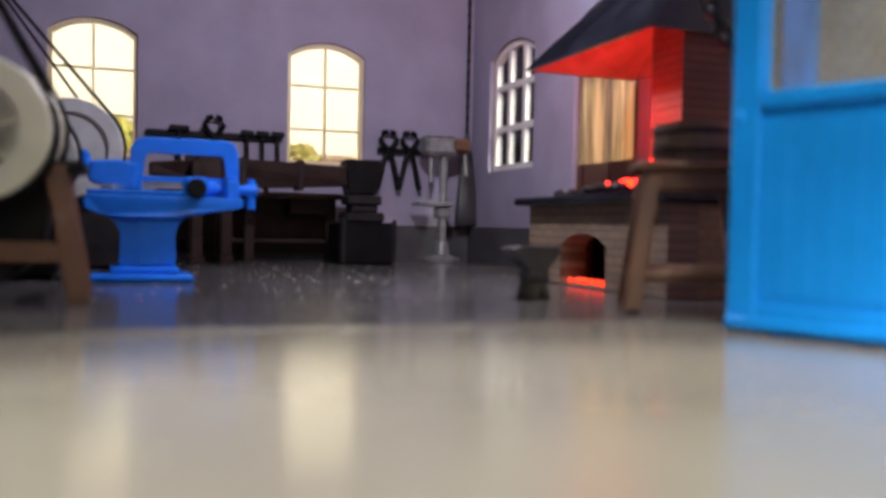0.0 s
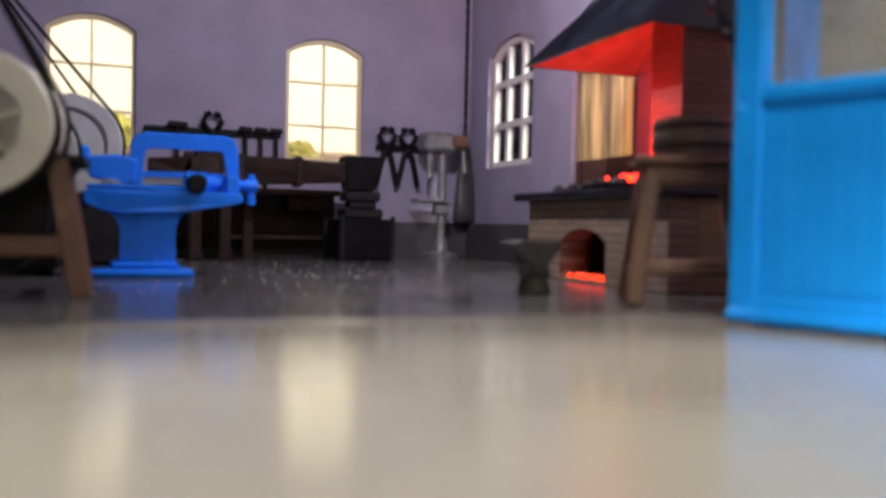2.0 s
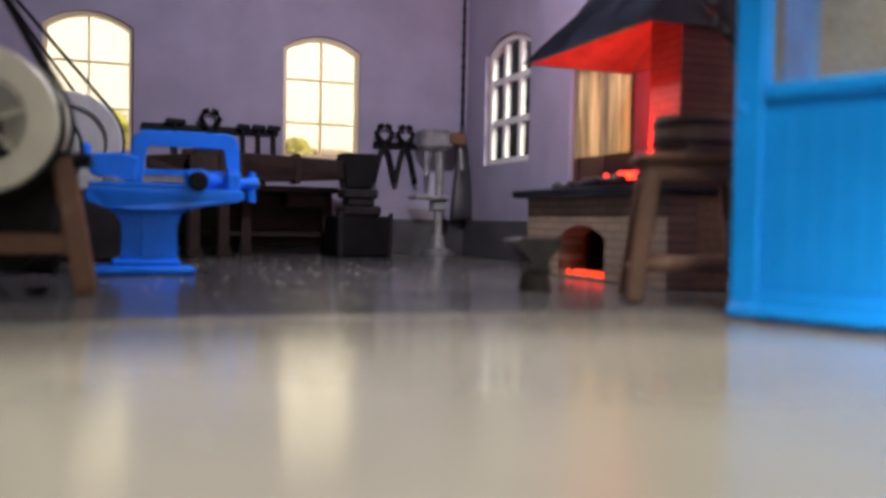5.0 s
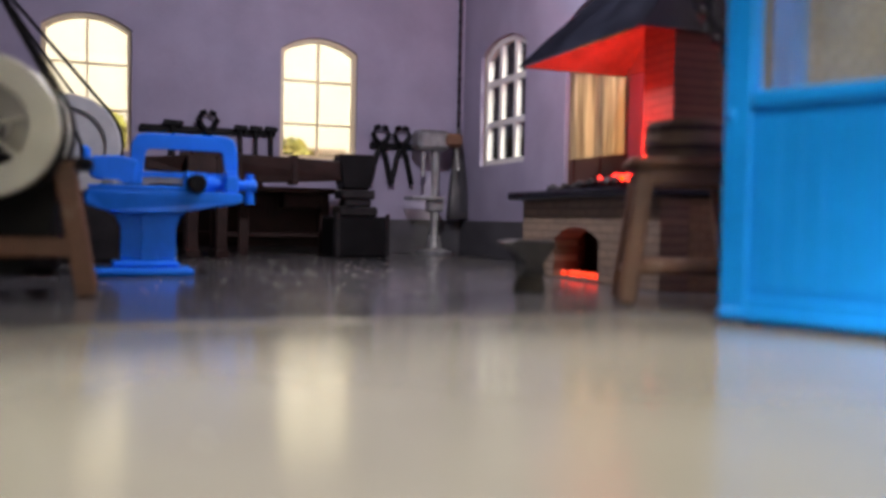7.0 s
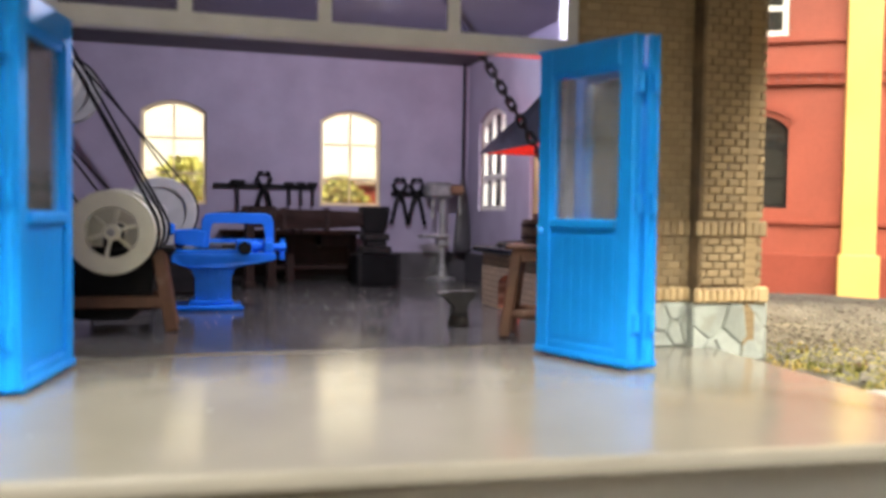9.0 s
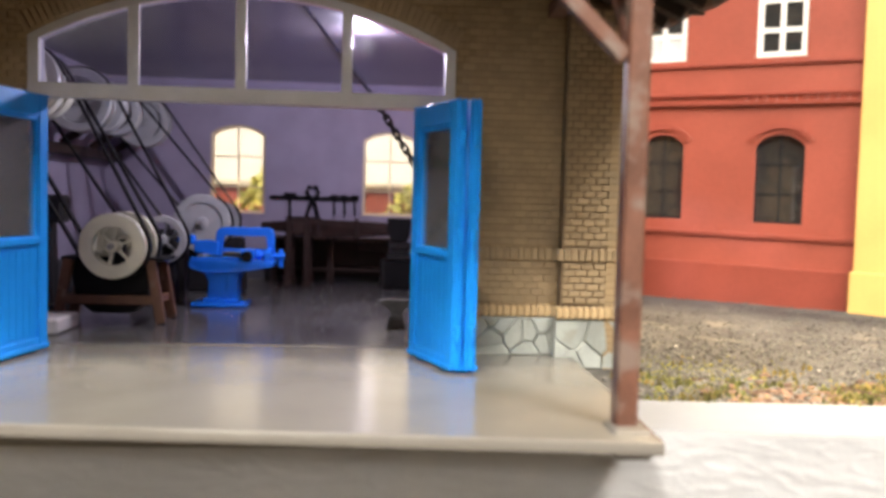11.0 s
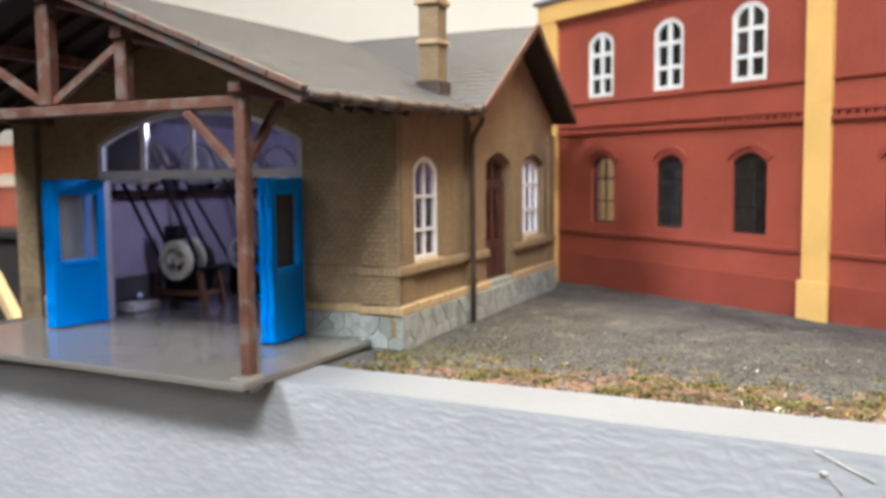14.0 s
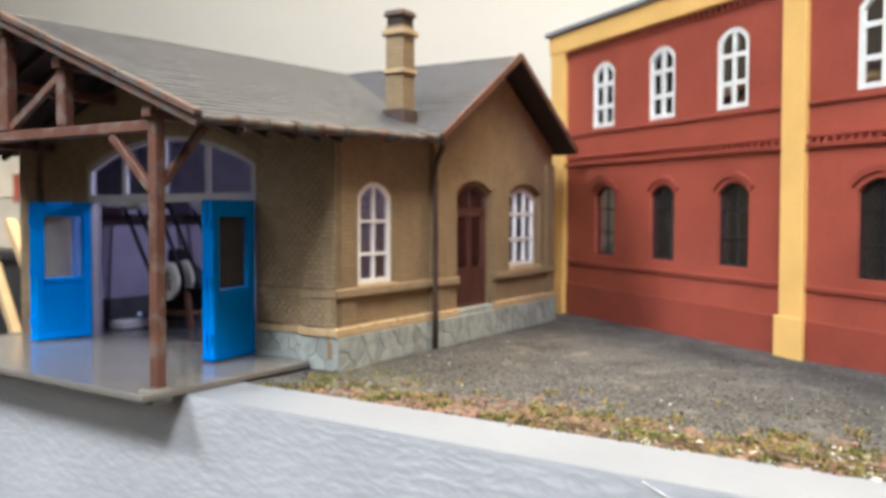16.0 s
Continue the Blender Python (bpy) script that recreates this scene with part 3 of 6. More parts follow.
structure("platform_bearer", box(-2.0, 5.3, 1.4, 4.28, -0.3, -0.115), "slab", "grey-brown bearer under the platform", "platform")
structure("gateway_floor", box(-0.73, 4.04, 4.301, 4.62, -0.1, -0.0005), "slab", "glossy grey-brown floor of the gateway", "floor")
structure("floor", box(-2.6, 5.85, 4.621, 13.15, -0.2, -0.004), "floor", "glossy dark grey workshop floor with specks of dirt", "floor")

sill = [(-0.1 + 0.2 * i / 10, 0.012 * math.cos(math.pi * (i / 10 - 0.5))) for i in range(11)] + [(0.1, -0.01), (-0.1, -0.01)]
structure("threshold", sheet(lambda u, v, w: (w, 4.62 + u, v), sill, (), -0.72, 4.03), "slab", "low rounded glossy sill across the gateway", "threshold", smooth=True)
# ---- workshop walls ----
OX0, OX1 = -2.78, 6.0
gable = [(OX0, -0.15), (-0.74, -0.15), (-0.74, 3.5)]
arc = arch(-0.74, 4.05, 0, 4.13, 0.62, 20)[2:]
gable += arc[::-1][1:-1] + [(4.05, 3.5), (4.05, -0.15), (OX1, -0.15), (OX1, 4.02), (1.64, 5.8), (OX0, 4.02)]
wall_front = structure("wall_front", sheet(front, gable, (), 0.02, 0.3), "tan_front", "tan brick gable wall with a wide arched gateway", "wall")
structure("wall_front_inside", sheet(front, [(OX0 + 0.2, 0.0)] + gable[1:3] + arc[::-1][1:-1] + [(4.05, 3.5), (4.05, 0.0), (5.8, 0.0), (5.8, 4.29), (-2.55, 4.29), (-2.55, 0)], (), 0.3, 0.36), "plaster", "lilac white plaster on the inside of the gable wall", "wall")
sw1, sdoor, sw2 = arch(4.85, 5.9, 1.31, 3.17, 0.25), arch(8.36, 9.78, 0.57, 3.24, 0.2), arch(10.9, 12.4, 1.37, 3.25, 0.2)
wall_east = structure("wall_east", sheet(side, [(4.1, -0.15), (13.4, -0.15), (13.4, 4.2), (4.1, 4.2)], [sw1, sdoor, sw2], 0, 0.13), "tan_far", "tan brick side wall with windows and a door", "wall")
structure("wall_east_inside", sheet(side, [(4.645, 0.0), (13.1, 0.0), (13.1, 4.29), (4.645, 4.29)], [sw1, sdoor, sw2], 0.13, 0.19), "plaster", "lilac white plaster on the inside of the side wall", "wall")
bw1, bw2 = arch(-0.43, 0.73, 1.41, 3.3, 0.2), arch(2.82, 4.0, 1.42, 3.25, 0.2)
structure("wall_back_inside", sheet(back, [(-2.6, 0.0), (5.84, 0.0), (5.84, 4.29), (-2.6, 4.29)], [bw1, bw2], 0, 0.06), "plaster", "lilac white plaster on the inside of the rear wall", "wall")
structure("wall_back", sheet(back, [(-2.75, -0.15), (5.97, -0.15), (5.97, 4.2), (-2.75, 4.2)], [bw1, bw2], 0.06, 0.3), "tan_front", "tan brick rear wall with two arched windows", "wall")
structure("wall_west", box(-2.85, -2.66, 4.4, 13.4, -0.15, 4.2), "tan_far", "tan brick side wall", "wall")
structure("wall_west_inside", box(-2.655, -2.6, 4.645, 13.1, 0, 4.29), "plaster", "lilac white plaster on the inside of the side wall", "wall")
structure("ceiling", box(-2.599, 5.779, 4.641, 13.099, 4.245, 4.3), "ceiling", "dark brown glossy workshop ceiling", "ceiling")
for nm, b in (("baseboard", box(-2.6, 5.78, 13.06, 13.098, 0, 0.53)), ("baseboard", box(5.73, 5.776, 8.7, 13.06, 0, 0.53)), ("baseboard", box(-2.598, -2.56, 4.7, 13.05, 0, 0.53))):
    structure(nm, b, "base", "dark grey painted wall base", "wall base")

# windows of the workshop
window("window_1", back, -0.43, 0.73, 1.41, 3.3, 0.2, 2, [1.98, 2.62], bar=0.028, frame_w=0.06, mat="light_bleed_frame", label="arched rear window, bars painted cream for the light bleeding over them", w=0.08)
window("window_2", back, 2.82, 4.0, 1.42, 3.25, 0.2, 2, [1.95, 2.6], bar=0.028, frame_w=0.06, mat="light_bleed_frame", label="arched rear window, bars painted cream for the light bleeding over them", w=0.08)
window("window_3", side, 4.85, 5.9, 1.31, 3.17, 0.25, 2, [1.85, 2.45], pane="forge_tinted_film", mat="white", label="white arched side window with six panes", w=0.0)
window("window_4", side, 10.9, 12.4, 1.37, 3.25, 0.2, 3, [2.0, 2.62], bar=0.09, mat="white", label="white side window with many small panes", w=0.02)
structure("window_sill", sheet(side, [(4.75, 1.2), (6.0, 1.2), (6.0, 1.3), (4.75, 1.3)], (), -0.1, 0.1), "cream", "tan brick window sill", "window sill")
structure("window_sill", sheet(side, [(10.8, 1.27), (12.5, 1.27), (12.5, 1.36), (10.8, 1.36)], (), -0.16, 0.1), "cream", "tan brick window sill", "window sill")
# fanlight over the gate
fan = thing("window_5", (1.65, 4.3, 2.82), "white arched fanlight with violet-hazed panes over the gateway", "window", kind="structure")
fan_arch = arch(-0.74, 4.05, 2.82, 4.13, 0.62, 24)
part("window_frame", sheet(front, fan_arch, [arch(-0.62, 3.93, 2.985, 4.03, 0.56, 24)], 0.03, 0.2), "grey_frame", fan)
for u in (0.41, 1.6, 2.8):
    top = 4.05 - 0.6 * ((u - 1.65) / 2.4) ** 2
    part("mullion", sheet(front, [(u - 0.06, 2.985), (u + 0.06, 2.985), (u + 0.06, top), (u - 0.06, top)], (), 0.04, 0.075), "grey_frame", fan)
for a, c in ((-0.64, 0.35), (0.47, 1.54), (1.66, 2.74), (2.86, 3.95)):
    def top(u):
        return 4.08 - 0.6 * ((u - 1.65) / 2.4) ** 2
    n = 6
    loop = [(a, 2.97), (c, 2.97)] + [(c + (a - c) * i / n, top(c + (a - c) * i / n)) for i in range(n + 1)]
    pane_only(part("pane", sheet(front, loop, (), 0.09, 0.105), "fan_glass", fan, "scratched pane, violet haze painted in for the lit inside"))
gate_frame = thing("gate_frame", (1.65, 4.35, 0), "grey white posts of the gateway", "door frame", kind="structure")
for u in (-0.685, 3.995):
    part("jamb", sheet(front, [(u - 0.05, 0), (u + 0.05, 0), (u + 0.05, 2.82), (u - 0.05, 2.82)], (), 0.04, 0.2), "grey_frame", gate_frame)
# side door
door = thing("door_1", (5.95, 9.07, 0.57), "closed brown double door with glazed upper panels and a fanlight", "door", kind="structure")
part("door_frame", sheet(side, sdoor, [arch(8.46, 9.68, 0.62, 2.62, 0), arch(8.46, 9.68, 2.74, 3.15, 0.17)], 0.02, 0.12), "door", door)
for a, c in ((8.47, 9.055), (9.085, 9.67)):
    leaf = part("door_leaf", sheet(side, arch(a, c, 0.63, 2.61, 0), [arch(a + 0.06, c - 0.06, 1.42, 2.54, 0)], 0.04, 0.1), "door", door)
    part("panel", sheet(side, arch(a + 0.12, c - 0.12, 0.76, 1.32, 0), (), 0.025, 0.045), "door", leaf)
    pane_only(part("pane", sheet(side, arch(a + 0.05, c - 0.05, 1.41, 2.55, 0), (), 0.065, 0.077), "forge_dim_glass", leaf, "pane tinted dark reddish for the dim forge-lit inside"))
pane_only(part("pane", sheet(side, arch(8.45, 9.69, 2.73, 3.16, 0.17), (), 0.065, 0.077), "forge_dim_glass", door, "pane tinted dark reddish for the dim forge-lit inside"))
part("glazing_bar", sheet(side, arch(9.05, 9.09, 2.74, 3.15, 0), (), 0.04, 0.1), "door", door)
bm = sheet(side, arch(8.4, 9.74, 1.32, 2.9, 0.05), (), 0.14, 0.146)
pane_only(part("curtain_film", bm, "curtain", door, "cream film printed with brown folded curtains"))
structure("door_step", box(5.8, 6.12, 8.3, 9.85, -0.12, 0.56, 0.02), "stone", "grey stone step below the side door", "step")

# gable bay on the side
bay_out = [(7.3, -0.15), (13.3, -0.15), (13.3, 4.28), (10.17, 5.98), (7.3, 4.2)]
structure("wall_bay", sheet(side, bay_out, [arch(8.26, 9.88, 0.5, 3.34, 0.22), arch(10.78, 12.52, 1.25, 3.36, 0.22)], -0.1, -0.004), "tan_far", "tan brick gable bay", "wall")
for a, c in ((7.3, 7.75), (12.85, 13.35), (9.96, 10.12)):
    structure("lisene", sheet(side, [(a, -0.1), (c, -0.1), (c, 3.9), (a, 3.9)], (), -0.15, -0.1), "tan_far", "tan brick corner strip", "pilaster")
for a, c, v0, v1, mt in ((7.25, 8.26, 0.44, 0.6, "cream"), (9.88, 13.4, 0.44, 0.6, "cream"), (7.28, 8.26, 1.11, 1.27, "tan"), (9.88, 13.38, 1.11, 1.27, "tan")):
    structure("string_course", bevel(sheet(side, [(a, v0), (c, v0), (c, v1), (a, v1)], (), -0.19, -0.1), 0.02), mt, "moulded brick course", "string course")
for a, c, v0, v1, mt in ((4.05, 7.26, 0.44, 0.6, "cream"), (4.08, 7.28, 1.11, 1.27, "tan")):
    structure("string_course", bevel(sheet(side, [(a, v0), (c, v0), (c, v1), (a, v1)], (), -0.14 if a < 4.07 else -0.12, 0), 0.02), mt, "moulded brick course", "string course")
structure("plinth_bed", sheet(side, [(4.1, -0.2), (13.35, -0.2), (13.35, 0.44), (4.1, 0.44)], (), -0.12, -0.001), "stone_joint", "dark mortar of the rubble plinth", "plinth")
structure("plinth_bed", sheet(side, [(7.3, -0.2), (13.35, -0.2), (13.35, 0.44), (7.3, 0.44)], (), -0.18, -0.121), "stone_joint", "dark mortar of the rubble plinth", "plinth")
structure("plinth_bed", sheet(front, [(4.1, -0.0), (5.4, 0.0), (5.4, 0.44), (4.1, 0.44)], (), -0.03, 0.019), "stone_joint", "dark mortar of the rubble plinth", "plinth")
structure("plinth_bed", sheet(front, [(5.27, -0.2), (6.089, -0.2), (6.089, 0.44), (5.27, 0.44)], (), -0.15, -0.031), "stone_joint", "dark mortar of the rubble plinth", "plinth")
structure("plinth_bed", sheet(front, [(-2.78, -0.2), (-0.8, -0.2), (-0.8, 0.44), (-2.78, 0.44)], (), -0.04, 0.019), "stone_joint", "dark mortar of the rubble plinth", "plinth")
# corner pilasters, with brick faces laid on later
structure("pilaster", box(5.32, 6.03, 4.13, 4.297, 0.44, 4.05), "joint", "tan brick corner pilaster", "pilaster")
structure("pilaster", box(5.971, 6.03, 4.298, 4.75, 0.44, 4.0), "tan_far", "tan brick corner pilaster", "pilaster")
structure("pilaster", box(-2.85, -2.25, 4.13, 4.297, -0.1, 4.05), "joint", "tan brick corner pilaster", "pilaster")


# ---- roof ----
RX, RZ, EX, EZ = 1.64, 6.02, 6.45, 4.02
WY, WZ, WE0, WE1, WEZ, WEB = 10.17, 6.2, 6.72, 13.62, 4.12, 4.28


def rise(y, z):
    """The roof dips a little towards the porch."""
    return z + 0.038 * (y - 5)


def plane_sheet(corners, thick, down=Vector((0, 0, -1))):
    bm = bmesh.new()
    vs = [bm.verts.new(c) for c in corners]
    bm.faces.new(vs)
    got = bmesh.ops.extrude_face_region(bm, geom=list(bm.faces))
    for g in got["geom"]:
        if isinstance(g, bmesh.types.BMVert):
            g.co += down * thick
    return bm


roof = thing("roof", (RX, 7, 4), "grey slate roof with a cross gable and brown verges", "roof", kind="structure")
YF, YB = 0.66, 14.0
RF, RW, RB, EF, EW, EB = rise(YF, RZ), rise(WY, RZ), rise(YB, RZ), rise(YF, EZ), rise(WE0, EZ), rise(YB, EZ)
LX = 2 * RX - EX
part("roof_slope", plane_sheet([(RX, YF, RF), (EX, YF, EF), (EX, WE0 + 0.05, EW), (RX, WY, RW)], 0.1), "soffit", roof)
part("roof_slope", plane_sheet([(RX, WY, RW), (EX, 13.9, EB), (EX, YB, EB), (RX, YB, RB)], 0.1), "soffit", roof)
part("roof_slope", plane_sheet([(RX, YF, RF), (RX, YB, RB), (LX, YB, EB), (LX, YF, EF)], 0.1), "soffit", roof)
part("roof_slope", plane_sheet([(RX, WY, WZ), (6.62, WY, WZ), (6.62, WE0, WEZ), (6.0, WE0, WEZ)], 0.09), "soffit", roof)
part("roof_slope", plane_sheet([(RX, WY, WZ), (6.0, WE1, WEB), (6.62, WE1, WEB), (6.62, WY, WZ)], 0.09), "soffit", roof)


def slates(a, b, c, d, du, dv, seed):
    """Rows of slates on the plane a-b (eave) to d-c (ridge), clipped to the quad, each tilted so that its lower edge stands proud."""
    a, b, c, d = (Vector(p) for p in (a, b, c, d))
    rng = random.Random(seed)
    nrm = (b - a).cross(d - a).normalized()
    if nrm.z < 0:
        nrm = -nrm
    up = (d - a) - (d - a).project(b - a)
    rows = max(1, int(up.length / dv))
    verts, faces = [], []
    for r in range(rows):
        t0, t1 = r / rows, min(1, (r + 1.25) / rows)
        l0, r0, l1, r1 = a.lerp(d, t0), b.lerp(c, t0), a.lerp(d, t1), b.lerp(c, t1)
        n = max(1, int((r0 - l0).length / du))
        shift = 0.5 * (r % 2)
        for k in range(-1, n + 1):
            f0, f1 = (k + shift) / n, (k + shift + 0.985) / n
            f0, f1 = max(0, f0), min(1, f1)
            if f1 - f0 < 0.2 / n:
                continue
            e = rng.uniform(0.013, 0.019)
            low = nrm * e
            base = len(verts)
            p = [l0.lerp(r0, f0), l0.lerp(r0, f1), l1.lerp(r1, f1), l1.lerp(r1, f0)]
            verts += [p[0] + low, p[1] + low, p[2] + nrm * 0.004, p[3] + nrm * 0.004, p[0], p[1]]
            faces += [(base, base + 1, base + 2, base + 3), (base, base + 4, base + 5, base + 1)]
    me = bpy.data.meshes.new("tmp")
    me.from_pydata(verts, [], faces)
    bm = bmesh.new()
    bm.from_mesh(me)
    bpy.data.meshes.remove(me)
    return bm


part("slates", slates((EX, YF, EF), (EX, WE0 + 0.05, EW), (RX, WY, RW), (RX, YF, RF), 0.26, 0.2, 1), "slate", roof, "overlapping grey slates", kind="stuff")
part("slates", slates((LX, YB, EB), (LX, YF, EF), (RX, YF, RF), (RX, YB, RB), 0.26, 0.2, 2), "slate", roof, "overlapping grey slates", kind="stuff")
part("slates", slates((6.0, WE0, WEZ), (6.62, WE0, WEZ), (6.62, WY, WZ), (RX, WY, WZ), 0.26, 0.2, 3), "slate", roof, "overlapping grey slates", kind="stuff")
part("slates", slates((6.62, WE1, WEB), (6.0, WE1, WEB), (RX, WY, WZ), (6.62, WY, WZ), 0.26, 0.2, 4), "slate", roof, "overlapping grey slates", kind="stuff")
part("ridge_cap", beam((RX, YF, RF - 0.018), (RX, YB, RB - 0.018), 0.08, 0.04, 0.01), "slate", roof)
part("ridge_cap", beam((RX + 0.2, WY, WZ - 0.018), (6.62, WY, WZ - 0.018), 0.08, 0.04, 0.01), "slate", roof)
# verge boards in short rusty lengths along the front, plain ones on the bay
n = 9
for s in (1, -1):
    for i in range(n):
        p = [Vector((RX + s * (EX - RX) * t, YF - 0.02, RF + (EF - RF) * t + 0.05)) for t in (i / n, (i + 0.985) / n)]
        part("verge_tile", beam(p[0], p[1], 0.14, 0.1, 0.015), "rust", roof)
    part("verge_board", beam((RX, YF + 0.03, RF - 0.08), (RX + s * (EX - RX - 0.06), YF + 0.03, EF - 0.065), 0.08, 0.13, 0.01), "rust", roof)
for y1, z1 in ((WE0, WEZ), (WE1, WEB)):
    part("verge_board", beam((6.64, WY, WZ), (6.64, y1, z1 - 0.03), 0.06, 0.16, 0.01), "timber", roof)
gutter = thing("gutter", (6.5, 3.7, 3.9), "rusty brown gutter of rounded lengths along the eave", "gutter")
rng = random.Random(8)
for i in range(10):
    y0, y1 = 0.66 + 0.615 * i, 0.66 + 0.615 * i + 0.64
    r = 0.075 + 0.018 * (i % 2) + rng.uniform(-0.008, 0.012)
    dz = rng.uniform(-0.015, 0.015)
    part("gutter_length", tube([(6.5, y0, rise(y0, 3.985) + dz), (6.5, (y0 + y1) / 2, rise((y0 + y1) / 2, 3.975) + dz), (6.5, y1, rise(y1, 3.985) + dz)], r, 10), "rust", gutter, smooth=True)
    if i % 3 == 1:
        part("bracket", box(6.4, 6.56, y0 + 0.1, y0 + 0.16, rise(y0, 3.86), rise(y0, 3.92), 0.01), "rust", gutter)
down = thing("downpipe", (6.2, 7.2, -0.13), "brown downpipe with a bent neck", "downpipe")
part("pipe", tube([(6.5, 6.95, 3.96), (6.47, 6.97, 3.86), (6.3, 7.1, 3.7), (6.2, 7.17, 3.55), (6.2, 7.17, 3.3), (6.2, 7.17, 1.5), (6.2, 7.17, 0.7), (6.2, 7.17, -0.12)], 0.055, 10), "gutter", down, smooth=True)
for z in (3.2, 1.4, 0.75):
    part("clip", lathe([(0.05, -0.03), (0.075, -0.03), (0.075, 0.03), (0.05, 0.03)], (6.2, 7.17, z), seg=12), "gutter", down)
# chimney
chim = thing("chimney", (5.39, 7.1, 4.3), "tan brick chimney with bands and a dark cap", "chimney")
part("shaft", box(5.18, 5.6, 6.89, 7.31, 4.25, 6.4), "tan_front", chim)
part("lead_flashing", box(5.12, 5.66, 6.83, 7.37, 4.2, 4.72, 0.02), "gutter", chim, "dark flashing at the foot")
part("band", box(5.13, 5.65, 6.84, 7.36, 5.42, 5.52, 0.02), "cream", chim)
part("band", box(5.11, 5.67, 6.82, 7.38, 6.2, 6.32, 0.02), "cream", chim)
# Closed block, near-black in place of the shade inside an open pot.
part("cap", box(5.2, 5.58, 6.91, 7.29, 6.4, 6.58), "soffit", chim, "near-black block painted as the shaded pot opening")
part("lid", box(5.13, 5.65, 6.84, 7.36, 6.58, 6.72, 0.03, 0.12), "rust", chim)

# ---- porch truss ----
truss = thing("porch_truss", (1.64, 1.0, 0), "brown timber porch truss with king post, queen posts and braces", "roof truss")
PX = (5.2, -1.92)
for x in PX:
    part("post", box(x - 0.09, x + 0.09, 0.91, 1.09, 0.0, 3.95, 0.02), "timber", truss)
    y0 = 1.2 - 0.085 * x - 0.02
    part("post_base", box(x - 0.15, x + 0.17, y0, y0 + 0.4, -0.2, 0.035, 0.03), "slab", truss, "grey plastic footing")
    part("purlin", box(x - 0.1, x + 0.1, 0.93, 4.28, 3.92, 4.08, 0.015), "timber", truss)
    part("purlin_end", box(x - 0.11, x + 0.11, 0.82, 0.929, 3.94, 4.1, 0.02), "timber", truss)
    s = 1 if x > 2 else -1
    part("brace", beam((x - s * 0.1, 1.0, 2.92), (x - s * 0.95, 1.0, 3.74), 0.12, 0.13, 0.015), "timber", truss)
    part("brace", beam((x, 1.1, 3.0), (x, 1.95, 3.92), 0.12, 0.13, 0.015), "timber", truss)
part("tie_beam", box(PX[1] - 0.1, PX[0] + 0.1, 0.92, 1.08, 3.75, 3.92, 0.02), "timber", truss)
part("king_post", box(RX - 0.13, RX + 0.13, 0.9, 1.1, 3.92, 5.46, 0.02), "timber", truss)
part("purlin", box(RX - 0.1, RX + 0.1, 0.86, 4.28, 5.46, 5.64, 0.015), "timber", truss)
for s in (1, -1):
    q = RX + s * 1.5
    part("queen_post", box(q - 0.11, q + 0.11, 0.91, 1.09, 3.92, 4.82, 0.02), "timber", truss)
    part("purlin", box(q - 0.11, q + 0.11, 0.84, 4.28, 4.82, 5.0, 0.015), "timber", truss)
    part("strut", beam((RX + s * 0.13, 1.0, 3.98), (q - s * 0.1, 1.0, 4.72), 0.1, 0.13, 0.01), "timber", truss)
for i in range(5):
    y = 1.5 + 0.6 * i
    for s in (1, -1):
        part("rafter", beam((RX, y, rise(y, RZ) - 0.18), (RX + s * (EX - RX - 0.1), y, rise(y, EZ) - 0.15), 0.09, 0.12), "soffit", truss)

# ---- red factory ----
fac = thing("factory_building", red(0, G, 0), "two storey dark red factory with yellow pilasters and white windows", "building")
lows = [(-2.46, -1.55), (-0.04, 0.86), (2.33, 3.27), (5.95, 6.95), (8.4, 9.4), (10.9, 11.9)]
ups = [(-2.6, -1.6), (-0.14, 0.84), (2.26, 3.22), (5.9, 6.95), (8.35, 9.4), (10.85, 11.9)]
holes = [arch(a, c, 1.52, 3.3, 0.25) for a, c in lows] + [arch(a, c, 4.84, 6.55, 0.25) for a, c in ups]
part("wall", sheet(red, [(-4.6, -0.3), (13.5, -0.3), (13.5, 7.4), (-4.6, 7.4)], holes, 0, 0.16), "red", fac)
part("inner_wall", sheet(red, [(-4.5, -0.3), (13.4, -0.3), (13.4, 7.2), (-4.5, 7.2)], (), 3.0, 3.1), "painted_dim_room", fac, "interior painted near-black for shade, with brown lit patches")
part("upper_floor", sheet(red, [(-4.5, 3.9), (13.4, 3.9), (13.4, 4.0), (-4.5, 4.0)], (), 0.17, 3.0), "painted_dim_room", fac)
part("ground_floor", sheet(red, [(-4.5, -0.2), (13.4, -0.2), (13.4, -0.1), (-4.5, -0.1)], (), 0.17, 3.0), "painted_dim_room", fac)
part("end_wall", sheet(red, [(-4.6, -0.3), (-4.45, -0.3), (-4.45, 7.4), (-4.6, 7.4)], (), 0.161, 9), "red", fac)
part("end_wall", sheet(red, [(13.35, -0.3), (13.5, -0.3), (13.5, 7.4), (13.35, 7.4)], (), 0.161, 9), "red", fac)
part("roof", sheet(red, [(-4.9, 7.42), (13.6, 7.42), (13.6, 7.68), (-4.9, 7.68)], (), 0.02, 9), "slate", fac, "grey flat roof edge")
